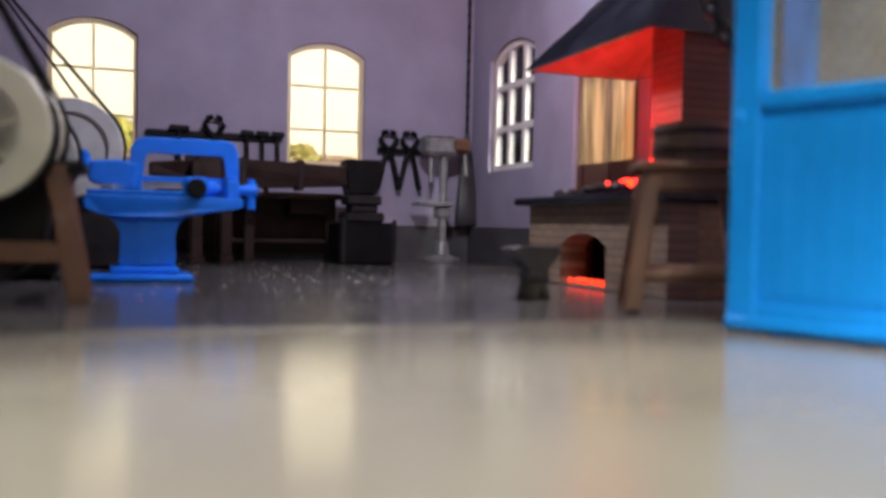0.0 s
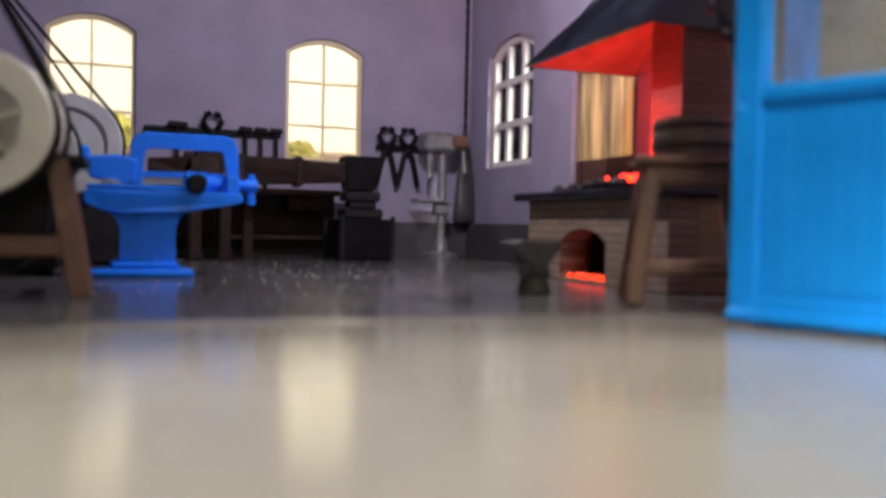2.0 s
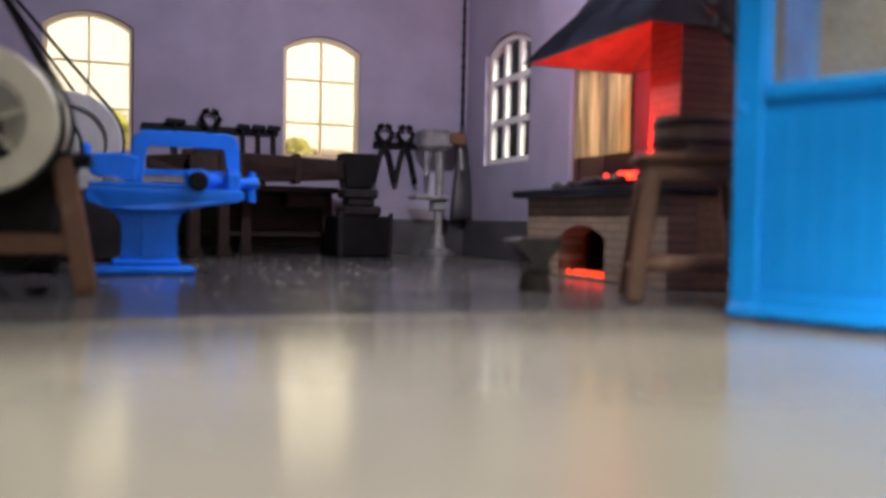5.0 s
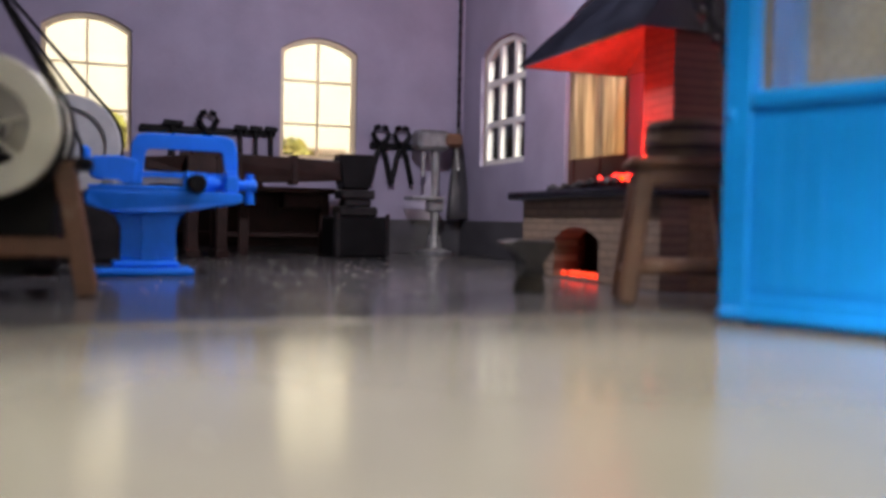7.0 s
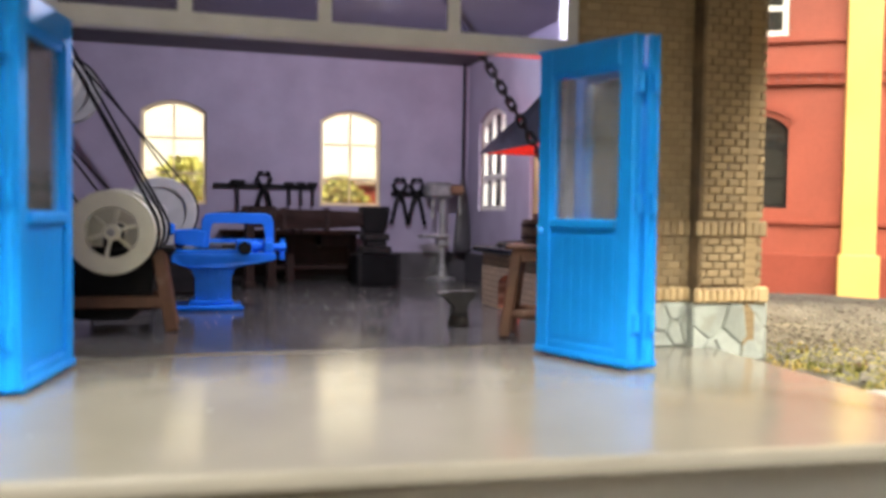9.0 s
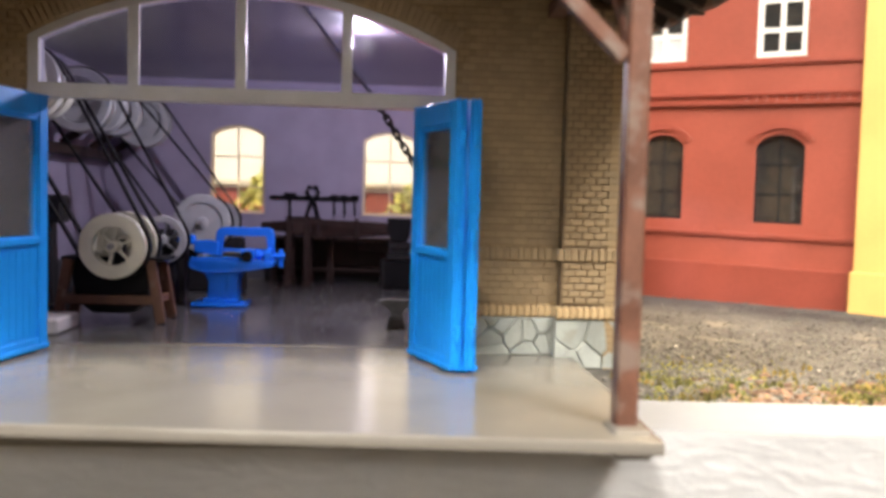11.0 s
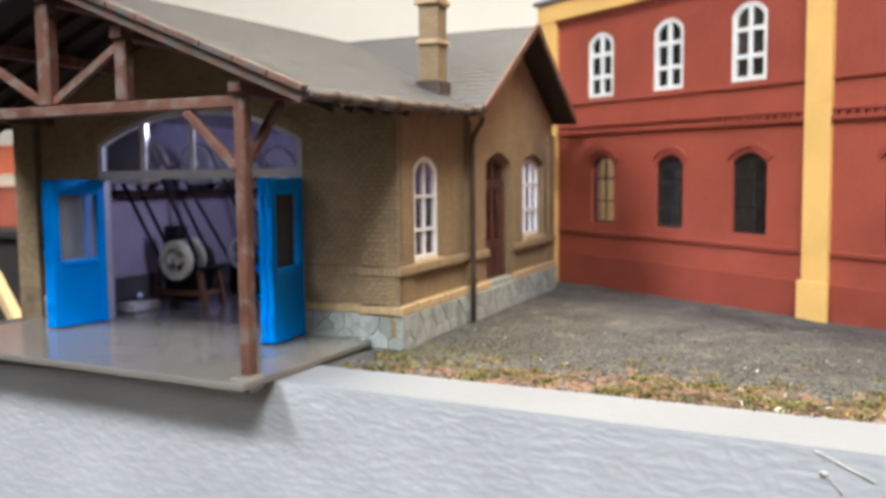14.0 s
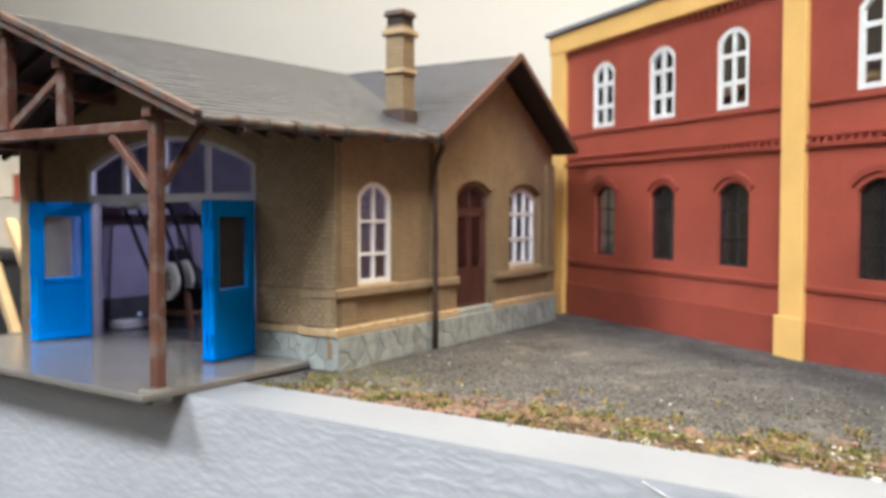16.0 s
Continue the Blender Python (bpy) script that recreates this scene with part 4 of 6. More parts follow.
for a, c in ((-4.62, -3.88), (4.25, 4.84), (13.0, 13.6)):
    part("pilaster", bevel(sheet(red, [(a, -0.3), (c, -0.3), (c, 7.1), (a, 7.1)], (), -0.13, 0.0), 0.015), "yellow", fac, "yellow pilaster")
    part("pilaster_base", bevel(sheet(red, [(a - 0.06, -0.3), (c + 0.07, -0.3), (c + 0.07, 0.68), (a - 0.06, 0.68)], (), -0.2, -0.131), 0.02), "yellow", fac)
part("fascia", bevel(sheet(red, [(-4.68, 7.06), (13.6, 7.06), (13.6, 7.6), (-4.68, 7.6)], (), -0.16, 0.0), 0.02), "yellow", fac, "yellow fascia")
part("coping", bevel(sheet(red, [(-4.8, 7.6), (13.7, 7.6), (13.7, 7.72), (-4.8, 7.72)], (), -0.26, 0.3), 0.02), "board", fac)
for a, c in ((-3.88, 4.25), (4.84, 13.0)):
    part("plinth", bevel(sheet(red, [(a, -0.3), (c, -0.3), (c, 0.64), (a, 0.64)], (), -0.035, 0), 0.012), "red_trim", fac)
    part("sill_course", bevel(sheet(red, [(a, 1.2), (c, 1.2), (c, 1.3), (a, 1.3)], (), -0.06, 0), 0.015), "red_trim", fac)
    part("cornice", bevel(sheet(red, [(a, 3.88), (c, 3.88), (c, 3.97), (a, 3.97)], (), -0.1, 0), 0.015), "red_trim", fac)
    part("cornice", bevel(sheet(red, [(a, 4.07), (c, 4.07), (c, 4.15), (a, 4.15)], (), -0.07, 0), 0.015), "red_trim", fac)
    part("sill_course", bevel(sheet(red, [(a, 4.68), (c, 4.68), (c, 4.76), (a, 4.76)], (), -0.06, 0), 0.015), "red_trim", fac)
    d = a + 0.05
    while d < c - 0.1:
        if d > 2.0:
            part("dentil", sheet(red, [(d, 3.98), (d + 0.08, 3.98), (d + 0.08, 4.06), (d, 4.06)], (), -0.08, 0), "red_trim", fac)
        part("dentil", sheet(red, [(d, 6.93), (d + 0.1, 6.93), (d + 0.1, 7.06), (d, 7.06)], (), -0.09, 0), "red_trim", fac)
        d += 0.19
for i, (a, c) in enumerate(lows):
    hood = arch(a - 0.16, c + 0.16, 3.1, 3.52, 0.3)
    inner = arch(a - 0.07, c + 0.07, 3.0, 3.41, 0.28)
    part("window_hood", sheet(red, hood[2:] + inner[2:][::-1], (), -0.05, 0.0), "red_trim", fac)
    window("window", red, a, c, 1.52, 3.3, 0.25, 2, [2.1, 2.7], fac, 0.035, 0.05, 0.06, "iron", "dark window", "house_glass", w=0.09)
for a, c in ups[:2]:
    part("blind", sheet(red, arch(a + 0.08, c - 0.08, 4.93, 5.34, 0), (), 0.08, 0.09), "white", fac, "white blind in the lower panes")
for a, c in ups:
    window("window", red, a, c, 4.84, 6.55, 0.25, 2, [5.38, 5.96], fac, 0.1, 0.11, 0.08, "white", "white window with six panes", w=0.02)

# ---- folding gate doors ----
def gate_leaf(a, c, label):
    """A plank door with a glazed upper half, standing from a to c on the floor."""
    a, c = Vector((*a, 0.03)), Vector((*c, 0.03))
    d = (c - a).normalized()
    nrm = d.cross(Vector((0, 0, 1)))
    W, Hh = (c - a).length, 2.78

    def place(u, v, w):
        return tuple(a + d * u + nrm * w + Vector((0, 0, v)))
    leaf = thing("gate_leaf", (a + c) / 2 * 1, label, "door", "folding gate doors")
    part("door_frame", bevel(sheet(place, arch(0, W, 0, Hh, 0), [arch(0.18, W - 0.18, 1.24, 2.5, 0)], -0.035, 0.035), 0.012), "blue", leaf)
    for s in (1, -1):
        for x0, x1, v0, v1 in ((0.0, 0.16, 0.0, Hh), (W - 0.16, W, 0.0, Hh), (0.161, W - 0.161, Hh - 0.24, Hh), (0.161, W - 0.161, 0.0, 0.13)):
            part("rail", bevel(sheet(place, arch(x0, x1, v0, v1, 0), (), s * 0.036, s * 0.062), 0.01), "blue", leaf)
        part("drip_moulding", bevel(sheet(place, arch(0.0, W, 0.0, 0.06, 0), (), s * 0.063, s * 0.085), 0.01), "blue", leaf)
        part("moulding", bevel(sheet(place, arch(0.165, W - 0.165, 1.15, 1.24, 0), (), s * 0.036, s * 0.08), 0.018), "blue", leaf)
        n = 6
        for i in range(n):
            u0 = 0.2 + (W - 0.4) * i / n
            part("plank", bevel(sheet(place, arch(u0 + 0.005, u0 + (W - 0.4) / n - 0.005, 0.17, 1.1, 0), (), s * 0.036, s * 0.044), 0.004), "blue", leaf)
    pane_only(part("pane", sheet(place, arch(0.16, W - 0.16, 1.22, 2.52, 0), (), -0.006, 0.006), "door_glass", leaf, "thin clear pane"))
    for v in (0.3, 1.3, 2.3):
        part("hinge", rod(place(W + 0.02, v, 0), place(W + 0.02, v + 0.16, 0), 0.035, 8), "blue", leaf)
    part("knob", lathe([(0.0, 0.0), (0.035, 0.01), (0.04, 0.04), (0.0, 0.06)], place(0.08, 1.12, 0.06), "Y", 10), "blue", leaf)
    return leaf


gate_leaf((3.63, 4.12), (4.03, 3.06), "bright blue plastic gate leaf, folded open against the wall")
gate_leaf((4.04, 4.2), (4.17, 3.05), "bright blue plastic gate leaf, hinged at the brick pier")
gate_leaf((-0.52, 4.18), (-0.72, 3.05), "bright blue plastic gate leaf, folded open in the porch")
gate_leaf((-0.88, 4.18), (-0.84, 3.05), "bright blue plastic gate leaf, hinged at the gatepost")


# ---- line shaft, pulleys and belts ----
def pulley(name, parent, at, r, width, mat, spokes=6, solid_face=False, inner=0.72):
    x, y, z = at
    h = width / 2
    rim = part(name, lathe([(r * inner, -h), (r * 0.97, -h), (r, -h * 0.8), (r * 0.985, 0), (r, h * 0.8), (r * 0.97, h), (r * inner, h), (r * (inner - 0.02), 0)], at, "Y", 40), mat, parent, smooth=False)
    part("hub", lathe([(0.02, -h * 1.25), (r * 0.17, -h * 1.25), (r * 0.2, -h), (r * 0.2, h), (r * 0.17, h * 1.25), (0.02, h * 1.25)], at, "Y", 16), mat, rim)
    if solid_face:
        part("web", lathe([(r * 0.18, -h * 0.5), (r * 0.73, -h * 0.5), (r * 0.73, h * 0.5), (r * 0.18, h * 0.5)], at, "Y", 28), mat, rim)
    else:
        for i in range(spokes):
            a = 2 * math.pi * i / spokes + 0.3
            p = Vector((math.cos(a), 0, math.sin(a)))
            part("spoke", beam(Vector(at) + p * r * 0.16, Vector(at) + p * r * (inner + 0.02), h * 0.7, r * 0.085, 0.008, up=(-p.z, 0, p.x)), mat, rim)
    return rim


def belt(c1, r1, c2, r2, y, w, label):
    """A closed flat belt round two wheels whose axles run along y."""
    def loop(add):
        (x1, z1), (x2, z2) = c1, c2
        a, b = r1 + add, r2 + add
        d = math.hypot(x2 - x1, z2 - z1)
        base, off = math.atan2(z2 - z1, x2 - x1), math.acos((a - b) / d)
        pts = []
        n = 14
        for i in range(n + 1):
            t = base + off + (2 * math.pi - 2 * off) * i / n
            pts.append((x1 + a * math.cos(t), z1 + a * math.sin(t)))
        for i in range(n + 1):
            t = base - off + 2 * off * i / n
            pts.append((x2 + b * math.cos(t), z2 + b * math.sin(t)))
        return pts
    return solid("drive_belt", sheet(lambda u, v, s: (u, y + s, v), loop(0.035), [loop(0.004)], -w / 2, w / 2), "black", label, "drive belt", group="drive belts")


SX, SZ = -1.5, 3.2
shaft = thing("line_shaft", (SX, 8.9, SZ), "overhead line shaft with ivory belt pulleys on brown hangers", "line shaft")
part("shaft", rod((SX, 4.85, SZ), (SX, 12.9, SZ), 0.045, 12), "steel", shaft)
for y, r, mt in ((5.55, 0.46, "pulley"), (6.15, 0.5, "pulley"), (6.6, 0.46, "pulley"), (8.3, 0.5, "pulley_grey"), (9.1, 0.46, "pulley_grey"), (10.15, 0.42, "pulley_grey"), (11.9, 0.52, "pulley_grey")):
    pulley("pulley", shaft, (SX, y, SZ), r, 0.3, mt, 6, solid_face=True)
part("hanger_beam", box(-2.59, -2.2, 4.9, 12.9, 2.42, 2.6, 0.02), "dark_wood", shaft, "dark brown beam along the wall")
for y in (5.1, 7.5, 9.7, 11.2, 12.6):
    part("bracket", beam((-2.3, y, 2.6), (SX - 0.02, y, SZ - 0.02), 0.1, 0.14, 0.01), "dark_wood", shaft)
    part("bearing", lathe([(0.05, -0.08), (0.12, -0.08), (0.12, 0.08), (0.05, 0.08)], (SX, y, SZ), "Y", 14), "iron", shaft)

# grinder on a wooden trestle, driven by two belts
gr = thing("trestle_grinder", (-0.42, 6.5, 0), "black grinding trough with ivory pulleys on a brown wooden trestle", "grinder")
for y in (6.24, 6.86):
    for s in (1, -1):
        part("leg", beam((-0.42 + s * 0.54, y, 0.87), (-0.42 + s * 0.69, y, 0.0), 0.1, 0.13, 0.012, up=(1, 0, 0)), "stand", gr)
    part("rail", beam((-1.03, y, 0.32), (0.2, y, 0.32), 0.08, 0.13, 0.012), "stand", gr)
for s in (1, -1):
    part("side_rail", beam((-0.42 + s * 0.62, 6.3, 0.32), (-0.42 + s * 0.62, 6.8, 0.32), 0.08, 0.1, 0.01), "stand", gr)
part("trough", bevel(sheet(lambda u, v, w: (u, 6.33 + w, v), [(-1.0, 0.84), (-0.9, 0.3), (-0.68, 0.12), (-0.16, 0.12), (0.04, 0.3), (0.12, 0.84)], (), 0, 0.46), 0.02), "black", gr, "black trough")
part("tray", box(-1.06, 0.3, 6.2, 6.92, 0.84, 0.9, 0.02), "black", gr)
for x in (-0.32,):
    part("axle", rod((x, 5.9, 1.06), (x, 7.1, 1.06), 0.04, 10), "steel", gr)
    for y in (6.26, 6.88):
        part("axle_block", box(x - 0.1, x + 0.1, y - 0.06, y + 0.06, 0.9, 1.14, 0.015), "black", gr)
pulley("wheel", gr, (-0.32, 6.08, 1.06), 0.44, 0.2, "pulley_bright", 6, inner=0.6)
pulley("wheel", gr, (-0.28, 6.5, 1.08), 0.44, 0.2, "pulley_bright", 6, True)
part("grindstone", lathe([(0.05, -0.12), (0.4, -0.12), (0.42, -0.1), (0.42, 0.1), (0.4, 0.12), (0.05, 0.12)], (-0.32, 6.74, 1.0), "Y", 32), "iron", gr, "dark grindstone")
belt((SX, SZ), 0.5, (-0.32, 1.06), 0.44, 6.13, 0.1, "black drive belt from the shaft to the grinder")
belt((SX, SZ), 0.46, (-0.28, 1.08), 0.44, 6.5, 0.1, "black drive belt from the shaft to the grinder")

# second small machine with a grey wheel
bo = thing("bench_grinder", (-0.45, 8.6, 0), "dark cast machine with a grey spoked belt wheel", "grinder")
part("body", box(-0.8, 0.0, 8.42, 8.95, 0.0, 0.86, 0.05, 0.12), "iron", bo)
part("head", box(-0.62, -0.06, 8.5, 8.85, 0.85, 1.2, 0.06), "iron", bo)
part("axle", rod((-0.21, 8.1, 1.05), (-0.21, 8.9, 1.05), 0.035, 10), "steel", bo)
pulley("wheel", bo, (-0.21, 8.24, 1.05), 0.38, 0.16, "pulley_grey", 6)
belt((SX, SZ), 0.5, (-0.21, 1.05), 0.38, 8.26, 0.09, "black drive belt from the shaft to the small machine")
up = thing("drill_stand", (-1.75, 7.7, 0), "dark upright machine by the wall", "drill stand")
part("column", box(-1.9, -1.66, 7.55, 7.85, 0.0, 1.5, 0.03, 0.2), "iron", up)
part("head", box(-1.95, -1.5, 7.5, 7.9, 1.3, 1.72, 0.05), "iron", up)
part("foot", box(-2.1, -1.45, 7.4, 8.0, 0.0, 0.08, 0.02), "iron", up)

# wheel-driven machine behind the saw
wm = thing("flywheel_machine", (0.3, 10.4, 0), "dark machine frame with a large ivory flywheel", "machine")
part("frame", box(-0.3, 0.75, 10.3, 10.75, 0.0, 1.02, 0.04, 0.1), "iron", wm)
part("bearing", box(-0.12, 0.16, 10.35, 10.7, 1.0, 1.37, 0.04), "iron", wm)
part("axle", rod((0.02, 9.95, 1.27), (0.02, 11.9, 1.27), 0.04, 10), "steel", wm)
part("outer_bearing", box(-0.12, 0.16, 11.5, 11.65, 0.0, 1.36, 0.03), "iron", wm)
pulley("flywheel", wm, (0.02, 10.14, 1.27), 0.52, 0.17, "pulley_grey", 6, True)
pulley("wheel", wm, (0.02, 11.78, 1.27), 0.4, 0.2, "pulley_grey", 6)
belt((SX, SZ), 0.52, (0.02, 1.27), 0.4, 11.78, 0.1, "black drive belt from the shaft to the flywheel machine")
belt((SX, SZ), 0.42, (0.02, 1.27), 0.52, 10.14, 0.09, "black drive belt from the shaft to the flywheel")

# ---- blue power hacksaw ----
saw = thing("power_hacksaw", (0.75, 8.4, 0), "blue plastic power hacksaw with a bow frame on a column", "hacksaw")


def saw_side(y):
    return lambda u, v, w: (u, y + w, v)


part("foot", box(0.26, 1.12, 8.04, 8.72, 0.0, 0.07, 0.022), "blue_saw", saw)
part("foot_step", box(0.43, 1.0, 8.14, 8.62, 0.07, 0.13, 0.02), "blue_saw", saw)
part("column", bevel(sheet(saw_side(8.2), [(0.48, 0.13), (0.98, 0.13), (0.955, 0.2), (0.95, 0.42), (0.98, 0.5), (1.06, 0.56), (0.4, 0.56), (0.49, 0.5), (0.53, 0.42), (0.525, 0.2)], (), 0, 0.36), 0.018), "blue_saw", saw)
part("column_rib", bevel(sheet(saw_side(8.16), [(0.66, 0.13), (0.82, 0.13), (0.78, 0.3), (0.83, 0.55), (0.65, 0.55), (0.7, 0.3)], (), 0, 0.039), 0.012), "blue_saw", saw)
part("bed", bevel(sheet(saw_side(8.1), [(0.22, 0.62), (0.38, 0.57), (0.56, 0.545), (0.94, 0.545), (1.22, 0.6), (1.5, 0.645), (1.54, 0.67), (1.54, 0.735), (1.5, 0.75), (0.24, 0.75), (0.21, 0.7)], (), 0, 0.56), 0.022, 2), "blue_saw", saw)
for y in (8.1, 8.57):
    part("bed_rail", box(0.24, 1.2, y, y + 0.09, 0.75, 0.79, 0.01), "blue_saw", saw)
part("slide", box(0.34, 1.05, 8.22, 8.54, 0.752, 0.8, 0.01), "iron", saw, "dark slide")
part("work_bar", beam((0.4, 8.12, 0.81), (0.5, 8.56, 0.81), 0.1, 0.05, 0.008), "steel", saw, "grey steel bar")
part("arm", bevel(sheet(saw_side(8.33), [(0.24, 0.88), (0.3, 0.84), (0.56, 0.83), (0.62, 0.8), (0.66, 1.02), (0.5, 1.06), (0.26, 1.04)], (), 0, 0.15), 0.018), "blue_saw", saw)
part("arm_end", box(0.1, 0.26, 8.3, 8.52, 0.97, 1.13, 0.03), "blue_saw", saw)
part("pin", rod((-0.02, 8.41, 1.05), (0.12, 8.41, 1.05), 0.045, 12), "blue_saw", saw)
part("bow", bevel(sheet(saw_side(8.35), [(0.57, 0.8), (0.59, 1.17), (0.64, 1.25), (0.72, 1.27), (1.42, 1.27), (1.49, 1.24), (1.52, 1.16), (1.53, 0.85), (1.42, 0.85), (1.41, 1.12), (1.38, 1.15), (0.74, 1.15), (0.7, 1.1), (0.69, 0.8)], (), 0, 0.11), 0.018, 2), "blue_saw", saw)
part("blade", box(0.66, 1.46, 8.385, 8.415, 0.875, 0.925), "blue_saw", saw, "thin blue saw blade holder")
part("blade_edge", box(0.7, 1.42, 8.395, 8.405, 0.84, 0.874), "steel", saw, "thin grey saw blade")
part("knob_block", box(1.03, 1.23, 8.1, 8.32, 0.75, 0.92, 0.02), "blue_saw", saw)
part("knob", lathe([(0.0, -0.06), (0.07, -0.06), (0.085, -0.04), (0.085, 0.03), (0.0, 0.04)], (1.13, 8.06, 0.82), "Y", 20), "black", saw, "round black knob")
part("collar", rod((1.25, 8.34, 0.82), (1.32, 8.34, 0.82), 0.075, 16), "blue_saw", saw)
part("screw", rod((1.23, 8.34, 0.82), (1.62, 8.34, 0.82), 0.048, 12), "blue_saw", saw)
part("vice_jaw", box(1.38, 1.51, 8.14, 8.58, 0.74, 0.91, 0.022), "blue_saw", saw)
part("vice_cap", box(1.4, 1.49, 8.2, 8.48, 0.91, 0.945, 0.012), "blue_saw", saw)
part("handle", rod((1.635, 8.34, 0.65), (1.635, 8.34, 0.93), 0.042, 12, 0.034), "blue_saw", saw)
part("handle_hub", rod((1.59, 8.34, 0.82), (1.69, 8.34, 0.82), 0.06, 14), "blue_saw", saw)

# ---- trip hammer and its anvil block ----
th = thing("trip_hammer", (2.4, 11.8, 0), "dark brown wooden trip hammer, its black head down on the anvil", "trip hammer")
for x in (1.42, 1.78):
    for y in (11.55, 12.05):
        part("post", box(x - 0.07, x + 0.07, y - 0.07, y + 0.07, 0.0, 1.3, 0.015), "dark_wood", th)
    part("sill", box(x - 0.09, x + 0.09, 11.4, 12.2, 0.0, 0.1, 0.015), "dark_wood", th)
part("pivot", rod((1.6, 11.5, 1.17), (1.6, 12.1, 1.17), 0.13, 18), "dark_wood", th)
part("cross_beam", beam((1.3, 12.05, 1.32), (1.9, 12.05, 1.32), 0.14, 0.14, 0.015), "dark_wood", th)
part("beam", bevel(sheet(lambda u, v, w: (u, 11.66 + w, v), [(0.85, 1.1), (1.4, 1.07), (1.85, 1.0), (2.2, 0.985), (2.75, 1.01), (3.42, 1.05), (3.42, 1.31), (2.75, 1.33), (1.85, 1.35), (1.4, 1.31), (0.85, 1.27)], (), 0, 0.28), 0.035, 2), "dark_wood", th, "squared tapered beam")
part("boss", bevel(box(1.4, 1.76, 11.58, 11.659, 1.02, 1.38), 0.025), "dark_wood", th)
part("boss_cap", rod((1.58, 11.54, 1.19), (1.58, 11.579, 1.19), 0.12, 18), "dark_wood", th)
for x in (2.0, 2.75):
    part("iron_band", box(x - 0.045, x + 0.045, 11.63, 11.97, 0.97, 1.37, 0.014), "dark_wood", th)
for x in (2.15, 2.3):
    part("wedge", beam((x, 11.8, 1.03), (x + 0.03, 11.8, 0.92), 0.08, 0.06, 0.008, up=(1, 0, 0)), "dark_wood", th)
part("head", bevel(sheet(lambda u, v, w: (u, 11.6 + w, v), [(3.4, 0.935), (3.78, 0.935), (3.8, 1.05), (3.84, 1.12), (3.84, 1.36), (3.86, 1.41), (3.36, 1.41), (3.38, 1.36), (3.38, 1.1), (3.42, 1.04)], (), 0, 0.4), 0.02), "black", th, "black iron hammer head")
ab = thing("anvil_block", (3.63, 11.8, 0), "black anvil block with a stepped anvil on top", "anvil")
part("block", box(3.24, 4.03, 11.45, 12.15, 0.0, 0.56, 0.03), "black", ab)
part("anvil_foot", box(3.36, 3.9, 11.58, 12.02, 0.56, 0.7, 0.03), "iron", ab)
part("anvil_waist", box(3.44, 3.82, 11.64, 11.96, 0.7, 0.8, 0.02), "iron", ab)
part("anvil_face", box(3.38, 3.86, 11.6, 12.0, 0.8, 0.93, 0.02), "iron", ab)
for x in (3.26, 3.96):
    part("corner_iron", box(x, x + 0.06, 11.42, 11.449, 0.0, 0.6, 0.008), "iron", ab)

# workbench on the rear wall
wb = thing("workbench", (2.4, 12.7, 0), "dark wooden workbench with a worn brown top", "workbench")
part("top", box(0.95, 3.5, 12.35, 13.04, 0.88, 0.96, 0.015), "bench", wb, "worn brown bench top")
part("back_panel", box(1.0, 3.4, 12.9, 13.0, 0.1, 0.88, 0.01), "dark_wood", wb)
for x in (1.05, 2.2, 3.35):
    part("leg", box(x - 0.07, x + 0.07, 12.42, 12.56, 0.0, 0.88, 0.012), "dark_wood", wb)
part("shelf", box(1.0, 3.4, 12.45, 12.9, 0.25, 0.31, 0.01), "dark_wood", wb)
part("drawer", box(2.75, 3.3, 12.4, 12.9, 0.66, 0.87, 0.015), "dark_wood", wb)


# ---- tools on the rear wall ----
def rack(x0, x1, z):
    r = thing("tool_rack", ((x0 + x1) / 2, 13.06, z), "black tool bar fixed to the wall", "tool rack", "tool racks")
    part("bar", box(x0, x1, 13.02, 13.06, z, z + 0.09, 0.012), "black", r)
    for x in (x0 + 0.1, x1 - 0.1):
        part("fixing", box(x - 0.03, x + 0.03, 13.06, 13.099, z + 0.01, z + 0.08), "black", r)


def hang_hammer(x, z, s=1.0):
    t = thing("hammer", (x, 12.97, z - 0.4 * s), "black hammer hanging from the tool bar", "hammer", "hanging tools")
    part("head", bevel(sheet(lambda u, v, w: (u, 12.92 + w, v), [(x - 0.13 * s, z + 0.1), (x - 0.11 * s, z + 0.18), (x + 0.13 * s, z + 0.17), (x + 0.13 * s, z + 0.1)], (), 0, 0.1), 0.012), "black", t)
    part("handle", beam((x, 12.97, z + 0.11), (x + 0.01, 12.97, z - 0.36 * s), 0.05, 0.05, 0.012, up=(1, 0, 0)), "black", t)


def hang_tongs(x, z, drop, spread, label):
    t = thing("tongs", (x, 12.97, z - drop), label, "tongs", "hanging tools")
    for s in (1, -1):
        pts = [(x + 0.02 * s, 12.97, z + 0.26), (x + 0.09 * s, 12.97, z + 0.24), (x + 0.13 * s, 12.97, z + 0.15), (x + 0.08 * s, 12.97, z + 0.05), (x, 12.97 + 0.012 * s, z - 0.02), (x - 0.07 * s * spread, 12.97 + 0.012 * s, z - drop * 0.3), (x - 0.17 * s * spread, 12.97, z - drop)]
        part("arm", tube(pts, 0.042, 8), "black", t)
    part("rivet", rod((x, 12.9, z - 0.01), (x, 13.02, z - 0.01), 0.04, 10), "black", t)


rack(0.84, 2.74, 1.72)
rack(4.2, 4.98, 1.63)
hang_hammer(1.28, 1.7, 1.1)
hang_tongs(1.76, 1.76, 0.42, 0.8, "black tongs hanging from the tool bar")
